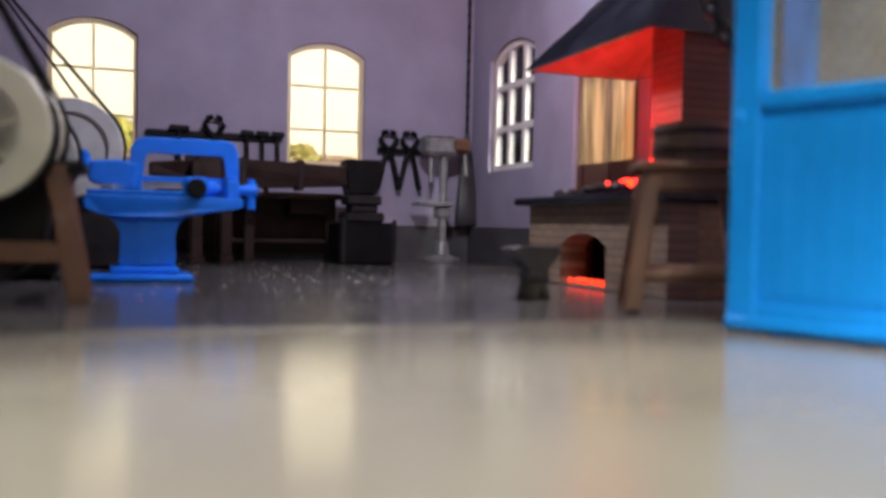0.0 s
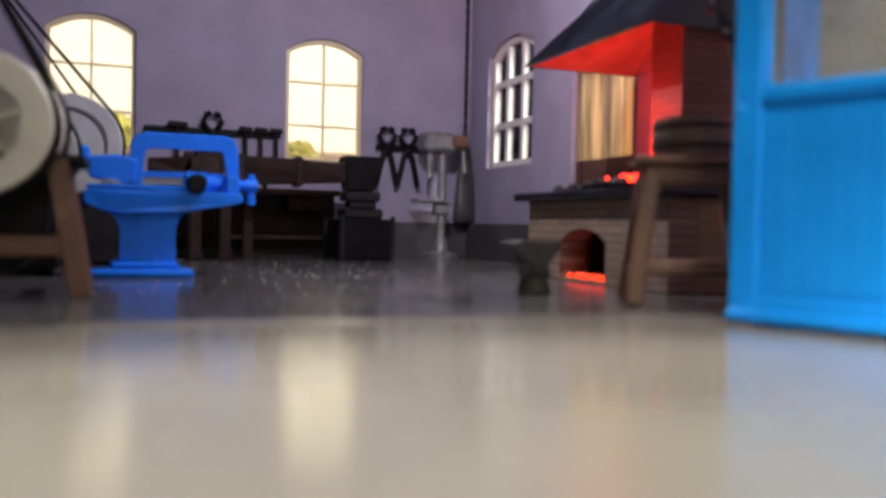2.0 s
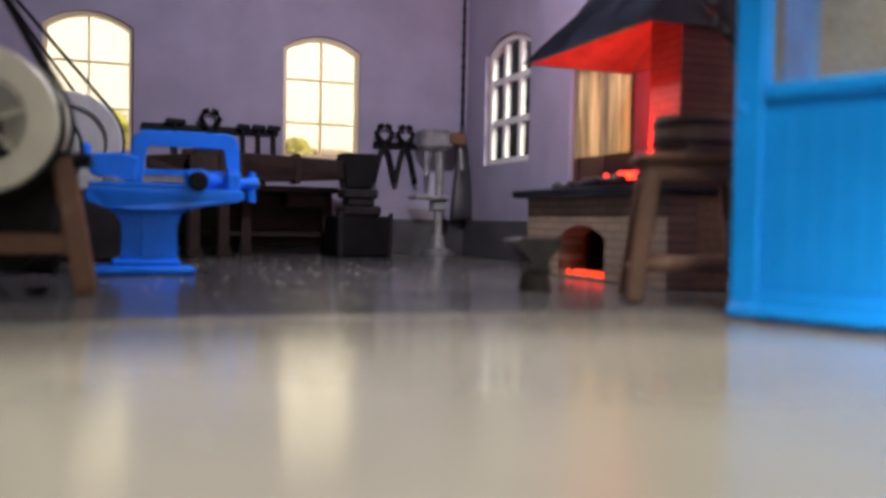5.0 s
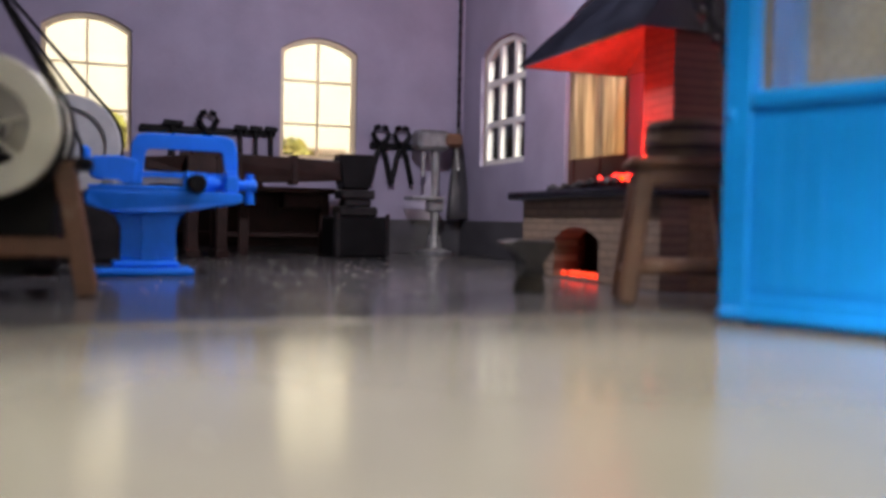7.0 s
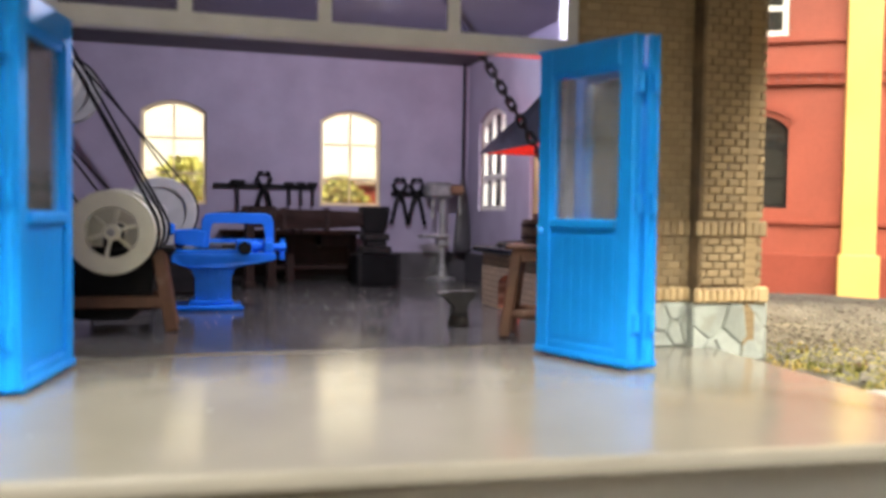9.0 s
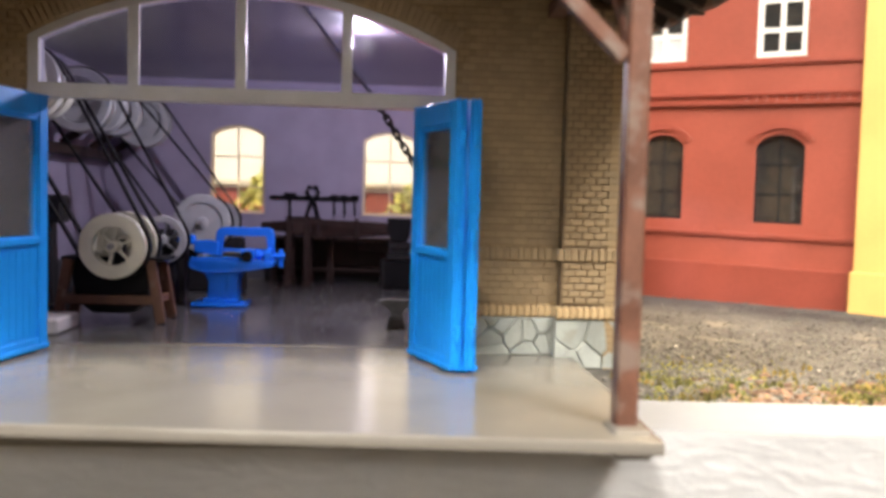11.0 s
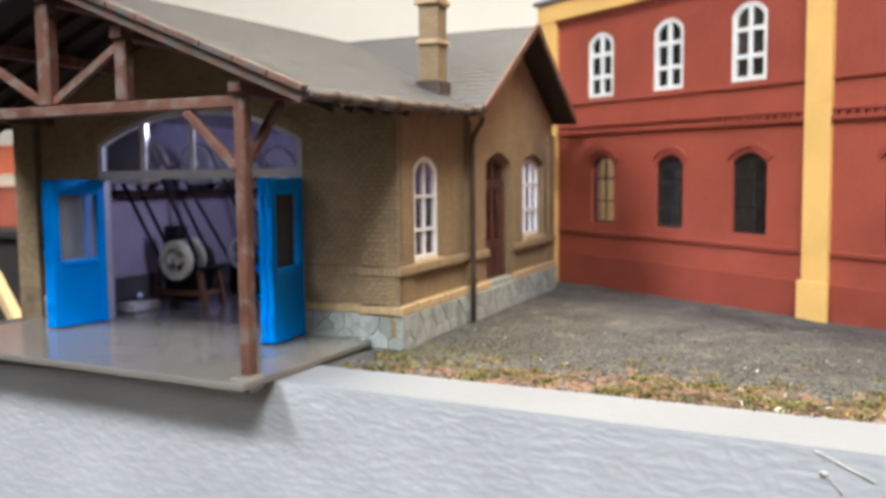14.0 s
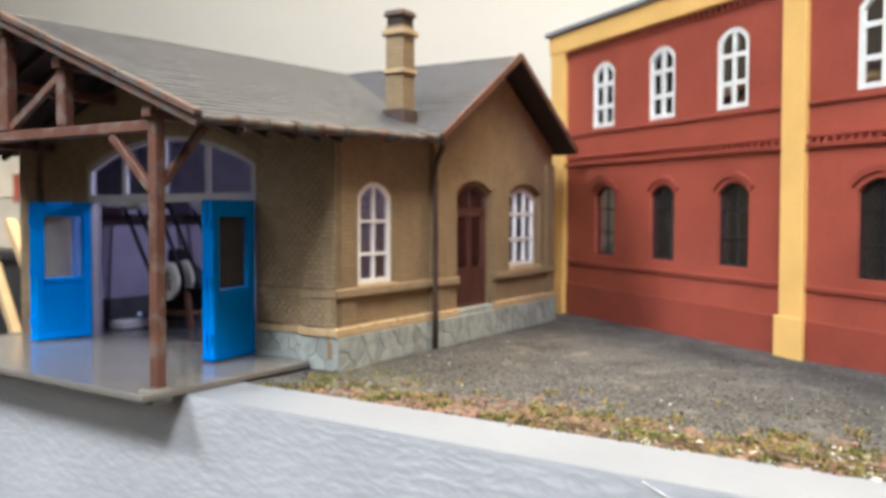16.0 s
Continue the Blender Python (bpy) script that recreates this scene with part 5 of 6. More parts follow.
for x in (2.22, 2.44, 2.66):
    hang_hammer(x, 1.68, 0.75)
hang_tongs(4.36, 1.7, 0.62, 1.0, "long black forge tongs hanging from the tool bar")
hang_tongs(4.7, 1.7, 0.62, 1.0, "long black forge tongs hanging from the tool bar")

# pillar drill and hanging apron
dr = thing("pillar_drill", (5.12, 12.6, 0), "grey pillar drill with a round foot and a small table", "pillar drill")
part("foot", lathe([(0.0, 0.0), (0.28, 0.0), (0.28, 0.05), (0.12, 0.1), (0.09, 0.3), (0.0, 0.3)], (5.12, 12.6, 0), seg=24), "steel", dr)
part("column", rod((5.12, 12.6, 0.1), (5.12, 12.6, 1.7), 0.06, 14), "steel", dr)
part("table", box(4.68, 5.22, 12.42, 12.78, 0.83, 0.89, 0.015), "steel", dr)
part("table_arm", box(5.0, 5.24, 12.5, 12.7, 0.66, 0.83, 0.02), "steel", dr)
part("head", box(4.78, 5.3, 12.42, 12.78, 1.6, 1.9, 0.05), "steel", dr)
part("gear_case", box(5.2, 5.5, 12.4, 12.8, 1.66, 1.86, 0.04), "stand", dr)
part("spindle", rod((4.92, 12.6, 1.2), (4.92, 12.6, 1.6), 0.035, 10), "steel", dr)
part("lever", rod((5.4, 12.45, 1.62), (5.42, 12.4, 1.3), 0.02, 8), "steel", dr)
ap = thing("apron", (5.62, 12.85, 0.55), "dark leather apron hanging in folds from a cord", "apron")
bm = bmesh.new()
rings = []
for j in range(9):
    t = j / 8
    z = 2.0 - 1.45 * t
    w = 0.03 + 0.16 * t ** 0.8
    rings.append([bm.verts.new((5.6 + w * math.cos(a) * (1 + 0.25 * math.cos(3 * a)), 12.86 + 0.5 * w * math.sin(a), z)) for a in [2 * math.pi * k / 18 for k in range(18)]])
for j in range(8):
    for k in range(18):
        bm.faces.new([rings[j][k], rings[j][(k + 1) % 18], rings[j + 1][(k + 1) % 18], rings[j + 1][k]])
bm.faces.new(rings[0])
bm.faces.new(rings[-1][::-1])
part("cloth", bm, "base", ap, smooth=True)
part("cord", rod((5.6, 12.86, 1.98), (5.62, 12.9, 4.24), 0.02, 8), "black", ap)
ch = thing("wall_chain", (5.68, 13.02, 1.9), "thin dark chain hanging on the rear wall", "chain")
for i in range(26):
    z = 4.15 - i * 0.09
    part("link", lathe([(0.018, -0.008), (0.034, -0.008), (0.034, 0.008), (0.018, 0.008)], (5.68, 13.05, z), "Y" if i % 2 else "X", 10), "iron", ch)

# ---- forge ----
fo = thing("forge", (5.1, 7.2, 0), "tan brick forge with a black table, ash hole and glowing coals", "forge")


def forge_face(u, v, w):
    return (4.5 + w, u, v)


part("front", sheet(forge_face, [(5.95, 0.0), (8.36, 0.0), (8.36, 0.76), (5.95, 0.76)], [arch(6.86, 7.68, 0.015, 0.5, 0.12)], 0, 0.28), "forge", fo)
part("end_wall", box(4.785, 5.77, 8.1, 8.36, 0.0, 0.76), "tan_front", fo)
part("end_wall", box(4.785, 5.77, 5.95, 6.2, 0.0, 0.76), "tan_front", fo)
part("hearth_floor", box(4.785, 5.75, 6.21, 8.09, 0.0, 0.03), "coal", fo)
part("hearth_back", box(5.1, 5.2, 6.21, 8.09, 0.03, 0.76), "coal", fo)
part("table", bevel(join(box(4.4, 5.77, 5.85, 8.56, 0.765, 0.85)), 0.02), "hood", fo, "black forge table")
rng = random.Random(5)
bm = bmesh.new()
for i in range(220):
    x, y = rng.gauss(5.0, 0.24), rng.gauss(7.3, 0.45)
    if not (4.5 < x < 5.65 and 6.8 < y < 8.4):
        continue
    s = rng.uniform(0.022, 0.05)
    bmesh.ops.create_icosphere(bm, subdivisions=1, radius=s, matrix=Matrix.Translation((x, y, 0.87 + s * 0.4 + 0.08 * math.exp(-((x - 5) ** 2 + (y - 7.2) ** 2) * 6))) @ Euler((rng.random() * 6, rng.random() * 6, 0)).to_matrix().to_4x4())
part("coal", bm, "coal", fo, "heap of black coals", kind="stuff")
bm = bmesh.new()
for i in range(22):
    x, y, s = rng.gauss(4.95, 0.09), rng.gauss(7.2, 0.12), rng.uniform(0.025, 0.05)
    bmesh.ops.create_icosphere(bm, subdivisions=1, radius=s, matrix=Matrix.Translation((x, max(6.82, y), 0.95 + s * 0.5)))
part("embers", bm, "ember", fo, "red glowing embers")
bm = bmesh.new()
for i in range(30):
    y, s = 6.9 + 0.74 * i / 29, rng.uniform(0.024, 0.036)
    bmesh.ops.create_icosphere(bm, subdivisions=1, radius=s, matrix=Matrix.Translation((4.62 + rng.uniform(-0.05, 0.05), y, 0.045)))
part("ash_embers", bm, "ash", fo, "red glowing embers in the ash hole")
part("pier", box(4.85, 5.77, 6.3, 6.74, 0.852, 2.9), "pier", fo, "brick chimney pier painted dark maroon for dim firelight")
# concave black hood, open below
bm = bmesh.new()
levels = [(4.45, 6.2, 8.47, 2.17), (4.62, 6.2, 8.15, 2.42), (4.88, 6.2, 7.68, 2.75), (5.1, 6.2, 7.25, 3.1), (5.2, 6.2, 7.0, 3.5), (5.25, 6.2, 6.9, 4.23)]
outer = [[bm.verts.new(p) for p in ((x, y0, z), (x, y1, z), (5.77, y1, z), (5.77, y0, z))] for x, y0, y1, z in levels]
inner = [[bm.verts.new(p) for p in ((x + 0.05, y0 + 0.04, z), (x + 0.05, y1 - 0.05, z), (5.75, y1 - 0.05, z), (5.75, y0 + 0.04, z))] for x, y0, y1, z in levels]
for a, b in zip(outer, outer[1:]):
    for k in range(4):
        bm.faces.new([a[k], a[(k + 1) % 4], b[(k + 1) % 4], b[k]])
for k in range(4):
    bm.faces.new([outer[0][k], inner[0][k], inner[0][(k + 1) % 4], outer[0][(k + 1) % 4]])
    bm.faces.new([outer[-1][k], outer[-1][(k + 1) % 4], inner[-1][(k + 1) % 4], inner[-1][k]])
bmesh.ops.delete(bm, geom=[v for v in bm.verts if not v.link_faces], context="VERTS")
hood = part("smoke_hood", bm, "hood", fo, "black sheet metal smoke hood")
bm = bmesh.new()
inner = [[bm.verts.new(p) for p in ((x + 0.053, y0 + 0.043, z), (x + 0.053, y1 - 0.053, z), (5.747, y1 - 0.053, z), (5.747, y0 + 0.043, z))] for x, y0, y1, z in levels]
for a, b in zip(inner, inner[1:]):
    for k in range(4):
        bm.faces.new([a[k], a[(k + 1) % 4], b[(k + 1) % 4], b[k]])
part("hood_lining", bm, "lining", hood, "red-brown lining, paler than the hood, lit red by the fire")

# ---- anvil, tub on a stand, block ----
av = thing("anvil", (3.45, 6.2, 0), "small grey anvil with a horn on a wooden stump", "anvil")
part("stump", lathe([(0.0, 0.0), (0.13, 0.0), (0.12, 0.05), (0.1, 0.12), (0.0, 0.12)], (3.47, 6.2, 0), seg=16), "stump", av, "weathered wooden stump")
part("body", bevel(sheet(lambda u, v, w: (u, 6.11 + w, v), [(3.37, 0.12), (3.58, 0.12), (3.56, 0.18), (3.53, 0.23), (3.6, 0.31), (3.66, 0.33), (3.66, 0.4), (3.34, 0.4), (3.25, 0.39), (3.2, 0.375), (3.28, 0.33), (3.36, 0.29), (3.41, 0.23), (3.39, 0.18)], (), 0, 0.18), 0.015), "anvil", av)
st = thing("wooden_stand", (4.12, 5.17, 0), "brown wooden stand with splayed legs and rungs", "stand")
TURN = Matrix.Translation((4.12, 5.17, 0)) @ Matrix.Rotation(radians(-28), 4, "Z")


def turned(bm):
    bm.transform(TURN)
    return bm


part("top", turned(box(-0.4, 0.4, -0.3, 0.3, 0.93, 0.99, 0.02)), "stand", st)
part("apron_board", turned(box(-0.33, 0.33, -0.24, 0.24, 0.8, 0.93, 0.015)), "stand", st)
for sx in (1, -1):
    for sy in (1, -1):
        part("leg", turned(beam((sx * 0.28, sy * 0.2, 0.9), (sx * 0.4, sy * 0.28, 0.0), 0.11, 0.12, 0.02, up=(1, 0, 0))), "stand", st)
    part("rung", turned(rod((sx * 0.365, -0.26, 0.22), (sx * 0.365, 0.26, 0.22), 0.045, 10)), "stand", st)
for sy in (1, -1):
    part("rung", turned(rod((-0.365, sy * 0.262, 0.25), (0.365, sy * 0.262, 0.25), 0.05, 10)), "stand", st)
tub = thing("tub", (4.14, 5.17, 0.99), "round dark wooden tub standing on the stand", "tub")
part("shell", lathe([(0.0, 0.0), (0.26, 0.0), (0.29, 0.12), (0.275, 0.26), (0.24, 0.26), (0.24, 0.04), (0.0, 0.04)], (4.14, 5.17, 0.991), seg=24), "bench", tub)
part("hoop", lathe([(0.28, -0.02), (0.292, -0.02), (0.292, 0.02), (0.28, 0.02)], (4.14, 5.17, 1.06), seg=24), "dark_wood", tub)
part("hoop", lathe([(0.276, -0.02), (0.29, -0.02), (0.29, 0.02), (0.276, 0.02)], (4.14, 5.17, 1.19), seg=24), "dark_wood", tub)
solid("kerb_block", box(-1.2, -0.72, 5.15, 5.95, 0.0, 0.19, 0.025), "grey_frame", "pale grey block lying on the floor", "block")
bead = thing("lamp_bead", (-1.9, 6.6, 0.0), "tiny bluish white lamp bead on its wire", "lamp")
part("socket", rod((-1.9, 6.6, 0.0), (-1.9, 6.6, 0.12), 0.05, 10), "grey_frame", bead)
M["bead"] = glow("bead", (0.5, 0.62, 1.0), 0.3)
part("bulb", lathe([(0.0, 0.0), (0.06, 0.02), (0.06, 0.06), (0.0, 0.1)], (-1.9, 6.6, 0.12), seg=12), "bead", bead)

# ---- crane chain in the gateway ----
cc = thing("crane_chain", (4.05, 4.7, 1.5), "rusty iron chain slanting through the gateway to the forge", "chain")
A, B = Vector((3.1, 4.66, 3.0)), Vector((4.1, 4.6, 1.45))
d = (B - A).normalized()
nlinks = 19
for i in range(nlinks):
    p = A.lerp(B, (i + 0.5) / nlinks)
    q = d.to_track_quat("X", "Z").to_matrix().to_4x4() @ Matrix.Rotation(radians(90 * (i % 2) + 20), 4, "X")
    L2, r = 0.068, 0.034
    pts = [(L2 * 0.55 * (1 if abs(a) < math.pi / 2 else -1) * 1.0 + r * math.cos(a), r * math.sin(a), 0) for a in [math.pi * (-0.9 + 1.8 * k / 11) for k in range(12)]]
    part("link", tube([tuple(Matrix.Translation(p) @ q @ Vector(v)) for v in pts], 0.016, 6, closed=True), "iron", cc)
part("cord", rod((2.1, 4.72, 4.24), tuple(A), 0.022, 8), "black", cc)

# ---- what stands beyond the house and beside the layout ----
lo = thing("low_brick_shed", (-1, 23, G), "low red brick shed with a flat roof behind the workshop", "shed")
part("wall", box(-9, 6, 22, 26, G - 0.1, 2.1), "red", lo)
part("roof", box(-9.2, 6.2, 21.8, 26.2, 2.1, 2.3, 0.02), "crate_cream", lo)


def bush(x, y, h, seed, label):
    b = thing("bush", (x, y, G), label, "bush", "bushes behind the workshop")
    rng = random.Random(seed)
    verts, faces = [], []
    for i in range(900):
        a, t = rng.random() * 6.283, rng.random()
        r = (0.25 + 0.75 * math.sin(math.pi * min(1, t * 0.9 + 0.1))) * h * 0.42 * rng.uniform(0.55, 1.1)
        c = Vector((x + r * math.cos(a), y + r * math.sin(a), G + 0.2 + t * h))
        s = rng.uniform(0.08, 0.18)
        u = Vector((rng.gauss(0, 1), rng.gauss(0, 1), rng.gauss(0, 1))).normalized() * s
        v = u.cross(Vector((rng.gauss(0, 1), rng.gauss(0, 1), rng.gauss(0, 1)))).normalized() * s * 0.7
        n = len(verts)
        verts += [c - u, c + v, c + u, c - v]
        faces.append((n, n + 1, n + 2, n + 3))
    me = bpy.data.meshes.new("tmp")
    me.from_pydata(verts, [], faces)
    bm = bmesh.new()
    bm.from_mesh(me)
    bpy.data.meshes.remove(me)
    part("crown", bm, "green", b, kind="stuff")
    part("trunk", rod((x, y, G - 0.05), (x, y, G + h * 0.7), 0.12, 8, 0.04), "dark_wood", b)


bush(0.3, 18.5, 2.5, 1, "yellow-green leafy bush beyond the rear window")
bush(1.6, 19.6, 2.2, 2, "yellow-green leafy bush beyond the rear window")
bush(4.2, 19.0, 2.1, 3, "olive green leafy bush beyond the rear window")

cab = thing("black_cabinet", (-16, 13, -20), "black cabinet standing beside the layout", "cabinet")
part("body", box(-34, -6.5, 16, 40, -20, 0.6, 0.1), "shadow_box", cab)
part("top", box(-34.3, -6.2, 15.7, 40.3, 0.6, 1.0, 0.06), "shadow_box", cab)
for i, (x, y, z0, w, h, mt, lb) in enumerate(((-19.5, 18, 1.0, 4.2, 1.7, "crate_red", "red-brown box standing on the cabinet"), (-19.6, 18.2, 3.0, 4.4, 0.5, "crate_cream", "cream tray lying on the box"), (-21.0, 17.6, 3.3, 2.4, 1.3, "crate_red", "orange-red box on the tray"), (-24.3, 19, 1.0, 4.5, 2.6, "crate_cream", "cream carton standing on the cabinet"), (-24.8, 19.5, 3.65, 3.4, 2.2, "crate_cream", "cream carton stacked on another"))):
    c = thing("box", (x, y, z0), lb, "box")
    if i == 1:
        z0 = 2.705
    if i == 2:
        z0 = 3.205
    if i == 4:
        z0 = 3.6
    part("body", box(x - w / 2, x + w / 2, y - 1.2, y + 1.2, z0, z0 + h - 0.08, 0.05), mt, c)
    part("lid", box(x - w / 2 - 0.05, x + w / 2 + 0.05, y - 1.25, y + 1.25, z0 + h - 0.08, z0 + h, 0.02), mt, c)
solid("wooden_stick", beam((-12.9, 10.3, 2.4), (-9.4, 9.7, -1.6), 0.34, 0.34, 0.02), "pine", "pale pine stick leaning against the layout", "stick")
solid("wooden_stick", beam((-12.9, 9.5, 1.6), (-10.45, 9.3, -2.4), 0.3, 0.3, 0.02), "pine", "pale pine stick leaning against the layout", "stick")

# ---- yard: debris, weeds, grit ----
def shards(n, size, flat, rng, where):
    """Loose angular bits as one mesh: four-sided double pyramids."""
    verts, faces = [], []
    for _ in range(n):
        x, y, z = where(rng)
        s = rng.uniform(*size)
        e = Euler((rng.random() * 6, rng.random() * 6, rng.random() * 6)).to_matrix()
        pts = [e @ Vector((s * rng.uniform(0.6, 1), 0, 0)), e @ Vector((0, s * rng.uniform(0.6, 1), 0)), e @ Vector((-s, 0, 0)), e @ Vector((0, -s * 0.8, 0)), e @ Vector((0, 0, s * 0.7)), e @ Vector((0, 0, -s * 0.7))]
        b = len(verts)
        verts += [Vector((x + p.x, y + p.y, z + p.z * flat)) for p in pts]
        faces += [(b, b + 1, b + 4), (b + 1, b + 2, b + 4), (b + 2, b + 3, b + 4), (b + 3, b, b + 4), (b + 1, b, b + 5), (b + 2, b + 1, b + 5), (b + 3, b + 2, b + 5), (b, b + 3, b + 5)]
    me = bpy.data.meshes.new("tmp")
    me.from_pydata(verts, [], faces)
    bm = bmesh.new()
    bm.from_mesh(me)
    bpy.data.meshes.remove(me)
    return bm


def yard(rng):
    x = rng.uniform(6.2, 17)
    y = edge_in(x) + abs(rng.gauss(0, 3.0))
    return x, y, G - 0.005


def verge(rng, spread=0.42, x0=5.7, x1=18):
    x = x0 + (x1 - x0) * rng.random() ** 0.62
    dens = 0.3 + 1.0 * max(0.0, noise.noise((x * 0.7, 3.3, 0)) + 0.45)
    return x, edge_in(x) + 0.03 + abs(rng.gauss(0, spread * (0.45 + 1.1 * dens))), G


rng = random.Random(11)
M["pink"] = material("pinkish_pebble", (0.2, 0.135, 0.095), 0.8, vary=0.2, scale=9, pieces=0.9)
M["fern"] = material("green_moss", (0.13, 0.135, 0.035), 0.9, vary=0.3, scale=3, pieces=0.8)
M["ochre"] = material("ochre_moss", (0.25, 0.185, 0.05), 0.9, vary=0.3, scale=3, pieces=0.8)
solid("grit", shards(9000, (0.015, 0.045), 0.7, rng, yard), "pebble", "fine grey grit strewn over the yard", "grit", "stuff")
solid("white_chips", shards(60, (0.012, 0.04), 0.7, rng, yard), "pale", "small pale chips in the gravel", "chips", "stuff")
solid("pebbles", shards(2600, (0.03, 0.08), 0.7, rng, lambda r: verge(r, 0.5)), "pebble", "grey pebbles along the edging strip", "pebbles", "stuff")
solid("pink_pebbles", shards(300, (0.05, 0.12), 0.7, rng, lambda r: verge(r, 0.3, 6.8)), "pink", "pinkish brown pebbles along the edging strip", "pebbles", "stuff")
solid("dead_leaves", shards(2600, (0.045, 0.14), 0.5, rng, lambda r: verge(r, 0.36, 6.5)), "leaf", "brown dead leaves along the edging strip", "leaves", "stuff")
solid("shell_chips", shards(110, (0.04, 0.17), 0.5, rng, lambda r: verge(r, 0.25, 11.0, 15)), "pale", "broken white chips lying in the weeds", "chips", "stuff")


def twigs(n, rng):
    verts, faces = [], []
    for _ in range(n):
        x, y, z = verge(rng, 0.25)
        a, l, w = rng.random() * 6.283, rng.uniform(0.08, 0.28), 0.008
        d, s, r = Vector((math.cos(a), math.sin(a), rng.uniform(-0.1, 0.3))) * l, Vector((-math.sin(a), math.cos(a), 0)) * w, Vector((0, 0, w))
        p = Vector((x, y, z + 0.07))
        b = len(verts)
        verts += [p - d + s, p - d - s, p - d + r * 2, p + d + s, p + d - s, p + d + r * 2]
        faces += [(b, b + 1, b + 4, b + 3), (b + 1, b + 2, b + 5, b + 4), (b + 2, b, b + 3, b + 5), (b, b + 2, b + 1), (b + 3, b + 4, b + 5)]
    me = bpy.data.meshes.new("tmp")
    me.from_pydata(verts, [], faces)
    bm = bmesh.new()
    bm.from_mesh(me)
    bpy.data.meshes.remove(me)
    return bm


solid("twigs", twigs(90, rng), "leaf", "thin brown twigs among the weeds", "twigs", "stuff")


def blades(n, rng, spread, hmin, hmax, keep, least=0.05):
    verts, faces = [], []
    while n > 0:
        x, y, z = verge(rng, spread)
        if noise.noise((x * 1.3, y * 1.5, keep)) < least:
            n -= 1
            continue
        for _ in range(7):
            px, py = x + rng.gauss(0, 0.05), y + rng.gauss(0, 0.05)
            h, a, lean = rng.uniform(hmin, hmax), rng.random() * 6.283, rng.uniform(0.2, 0.9)
            w = rng.uniform(0.009, 0.02)
            dx, dy = math.cos(a), math.sin(a)
            b = len(verts)
            verts += [Vector((px - dy * w, py + dx * w, z - 0.02)), Vector((px + dy * w, py - dx * w, z - 0.02)), Vector((px + dx * h * lean * 0.4 + dy * w * 0.7, py + dy * h * lean * 0.4 - dx * w * 0.7, z + h * 0.6)), Vector((px + dx * h * lean * 0.4 - dy * w * 0.7, py + dy * h * lean * 0.4 + dx * w * 0.7, z + h * 0.6)), Vector((px + dx * h * lean, py + dy * h * lean, z + h * (1 - 0.25 * lean)))]
            faces += [(b, b + 1, b + 2, b + 3), (b + 3, b + 2, b + 4)]
        n -= 1
    me = bpy.data.meshes.new("tmp")
    me.from_pydata(verts, [], faces)
    bm = bmesh.new()
    bm.from_mesh(me)
    bpy.data.meshes.remove(me)
    return bm


solid("grass", blades(1500, rng, 0.38, 0.03, 0.1, 1.0), "moss", "short olive grass tufts along the edging strip", "grass", "stuff")
solid("green_moss", blades(1300, rng, 0.34, 0.03, 0.12, 9.0, 0.1), "fern", "green moss clumps along the edging strip", "moss", "stuff")
solid("moss_flock", blades(2600, rng, 0.6, 0.02, 0.08, 5.0, 0.14), "ochre", "ochre yellow moss flock among the gravel", "moss", "stuff")


def corner(rng):
    return rng.triangular(6.05, 8.6, 6.1), rng.triangular(edge_in(6.5) + 0.1, 5.2, 3.4), G


solid("corner_moss", shards(500, (0.015, 0.045), 0.6, rng, corner), "moss", "thin olive moss round the corner of the plinth", "moss", "stuff")
solid("floor_dirt", shards(300, (0.005, 0.014), 0.5, rng, lambda r: (r.triangular(-1.0, 5.0, 2.2), r.triangular(5, 12.8, 9.5), 0.002)), "pale", "white specks of dirt on the workshop floor", "dirt", "stuff")
solid("platform_dirt", shards(14, (0.004, 0.009), 0.5, rng, lambda r: (r.uniform(-1.5, 5), r.uniform(1.0, 4.2), 0.004)), "pale", "white specks of dirt on the platform", "dirt", "stuff")


drip = thing("glue_drip", (12.7, edge_out(12.7) - 0.02, -0.6), "white glue drip run down the layout front", "glue drip")
part("run", tube([(12.5, edge_out(12.5) - 0.012, -0.15), (12.67, edge_out(12.67) - 0.012, -0.225), (12.89, edge_out(12.89) - 0.012, -0.33), (13.08, edge_out(13.08) - 0.012, -0.41)], 0.014, 8), "pale", drip, smooth=True)
part("run", tube([(12.62, edge_out(12.62) - 0.012, -0.4), (12.68, edge_out(12.68) - 0.012, -0.47), (12.78, edge_out(12.78) - 0.012, -0.59)], 0.013, 8), "pale", drip, smooth=True)
part("blob", lathe([(0.0, -0.03), (0.035, -0.02), (0.05, 0.0), (0.03, 0.025), (0.0, 0.03)], (12.6, edge_out(12.6) - 0.012, -0.39), seg=10), "pale", drip, smooth=True)


# ---- brick faces, rubble and arch bricks ----
def brick_mesh(name, w, h, d, mat, b=0.008):
    return mesh_of(name, box(-w / 2, w / 2, -d, 0, -h / 2, h / 2, b), mat, (0, 0, 0))


def lay(parent, me, name, x, y, z):
    ob = new(name, me)
    ob.parent = parent
    ob.location = (Vector((x, y, z)) - ROOTS[parent.name]) * K
    return ob


CH, BW = 0.08, 0.145
full, half, head = brick_mesh("brick", BW - 0.014, CH - 0.012, 0.026, "tan"), brick_mesh("brick", BW / 2 - 0.014, CH - 0.012, 0.026, "tan"), brick_mesh("brick", 0.07, 0.15, 0.055, "tan", 0.012)
roll = brick_mesh("brick", 0.075, 0.15, 0.075, "cream", 0.022)
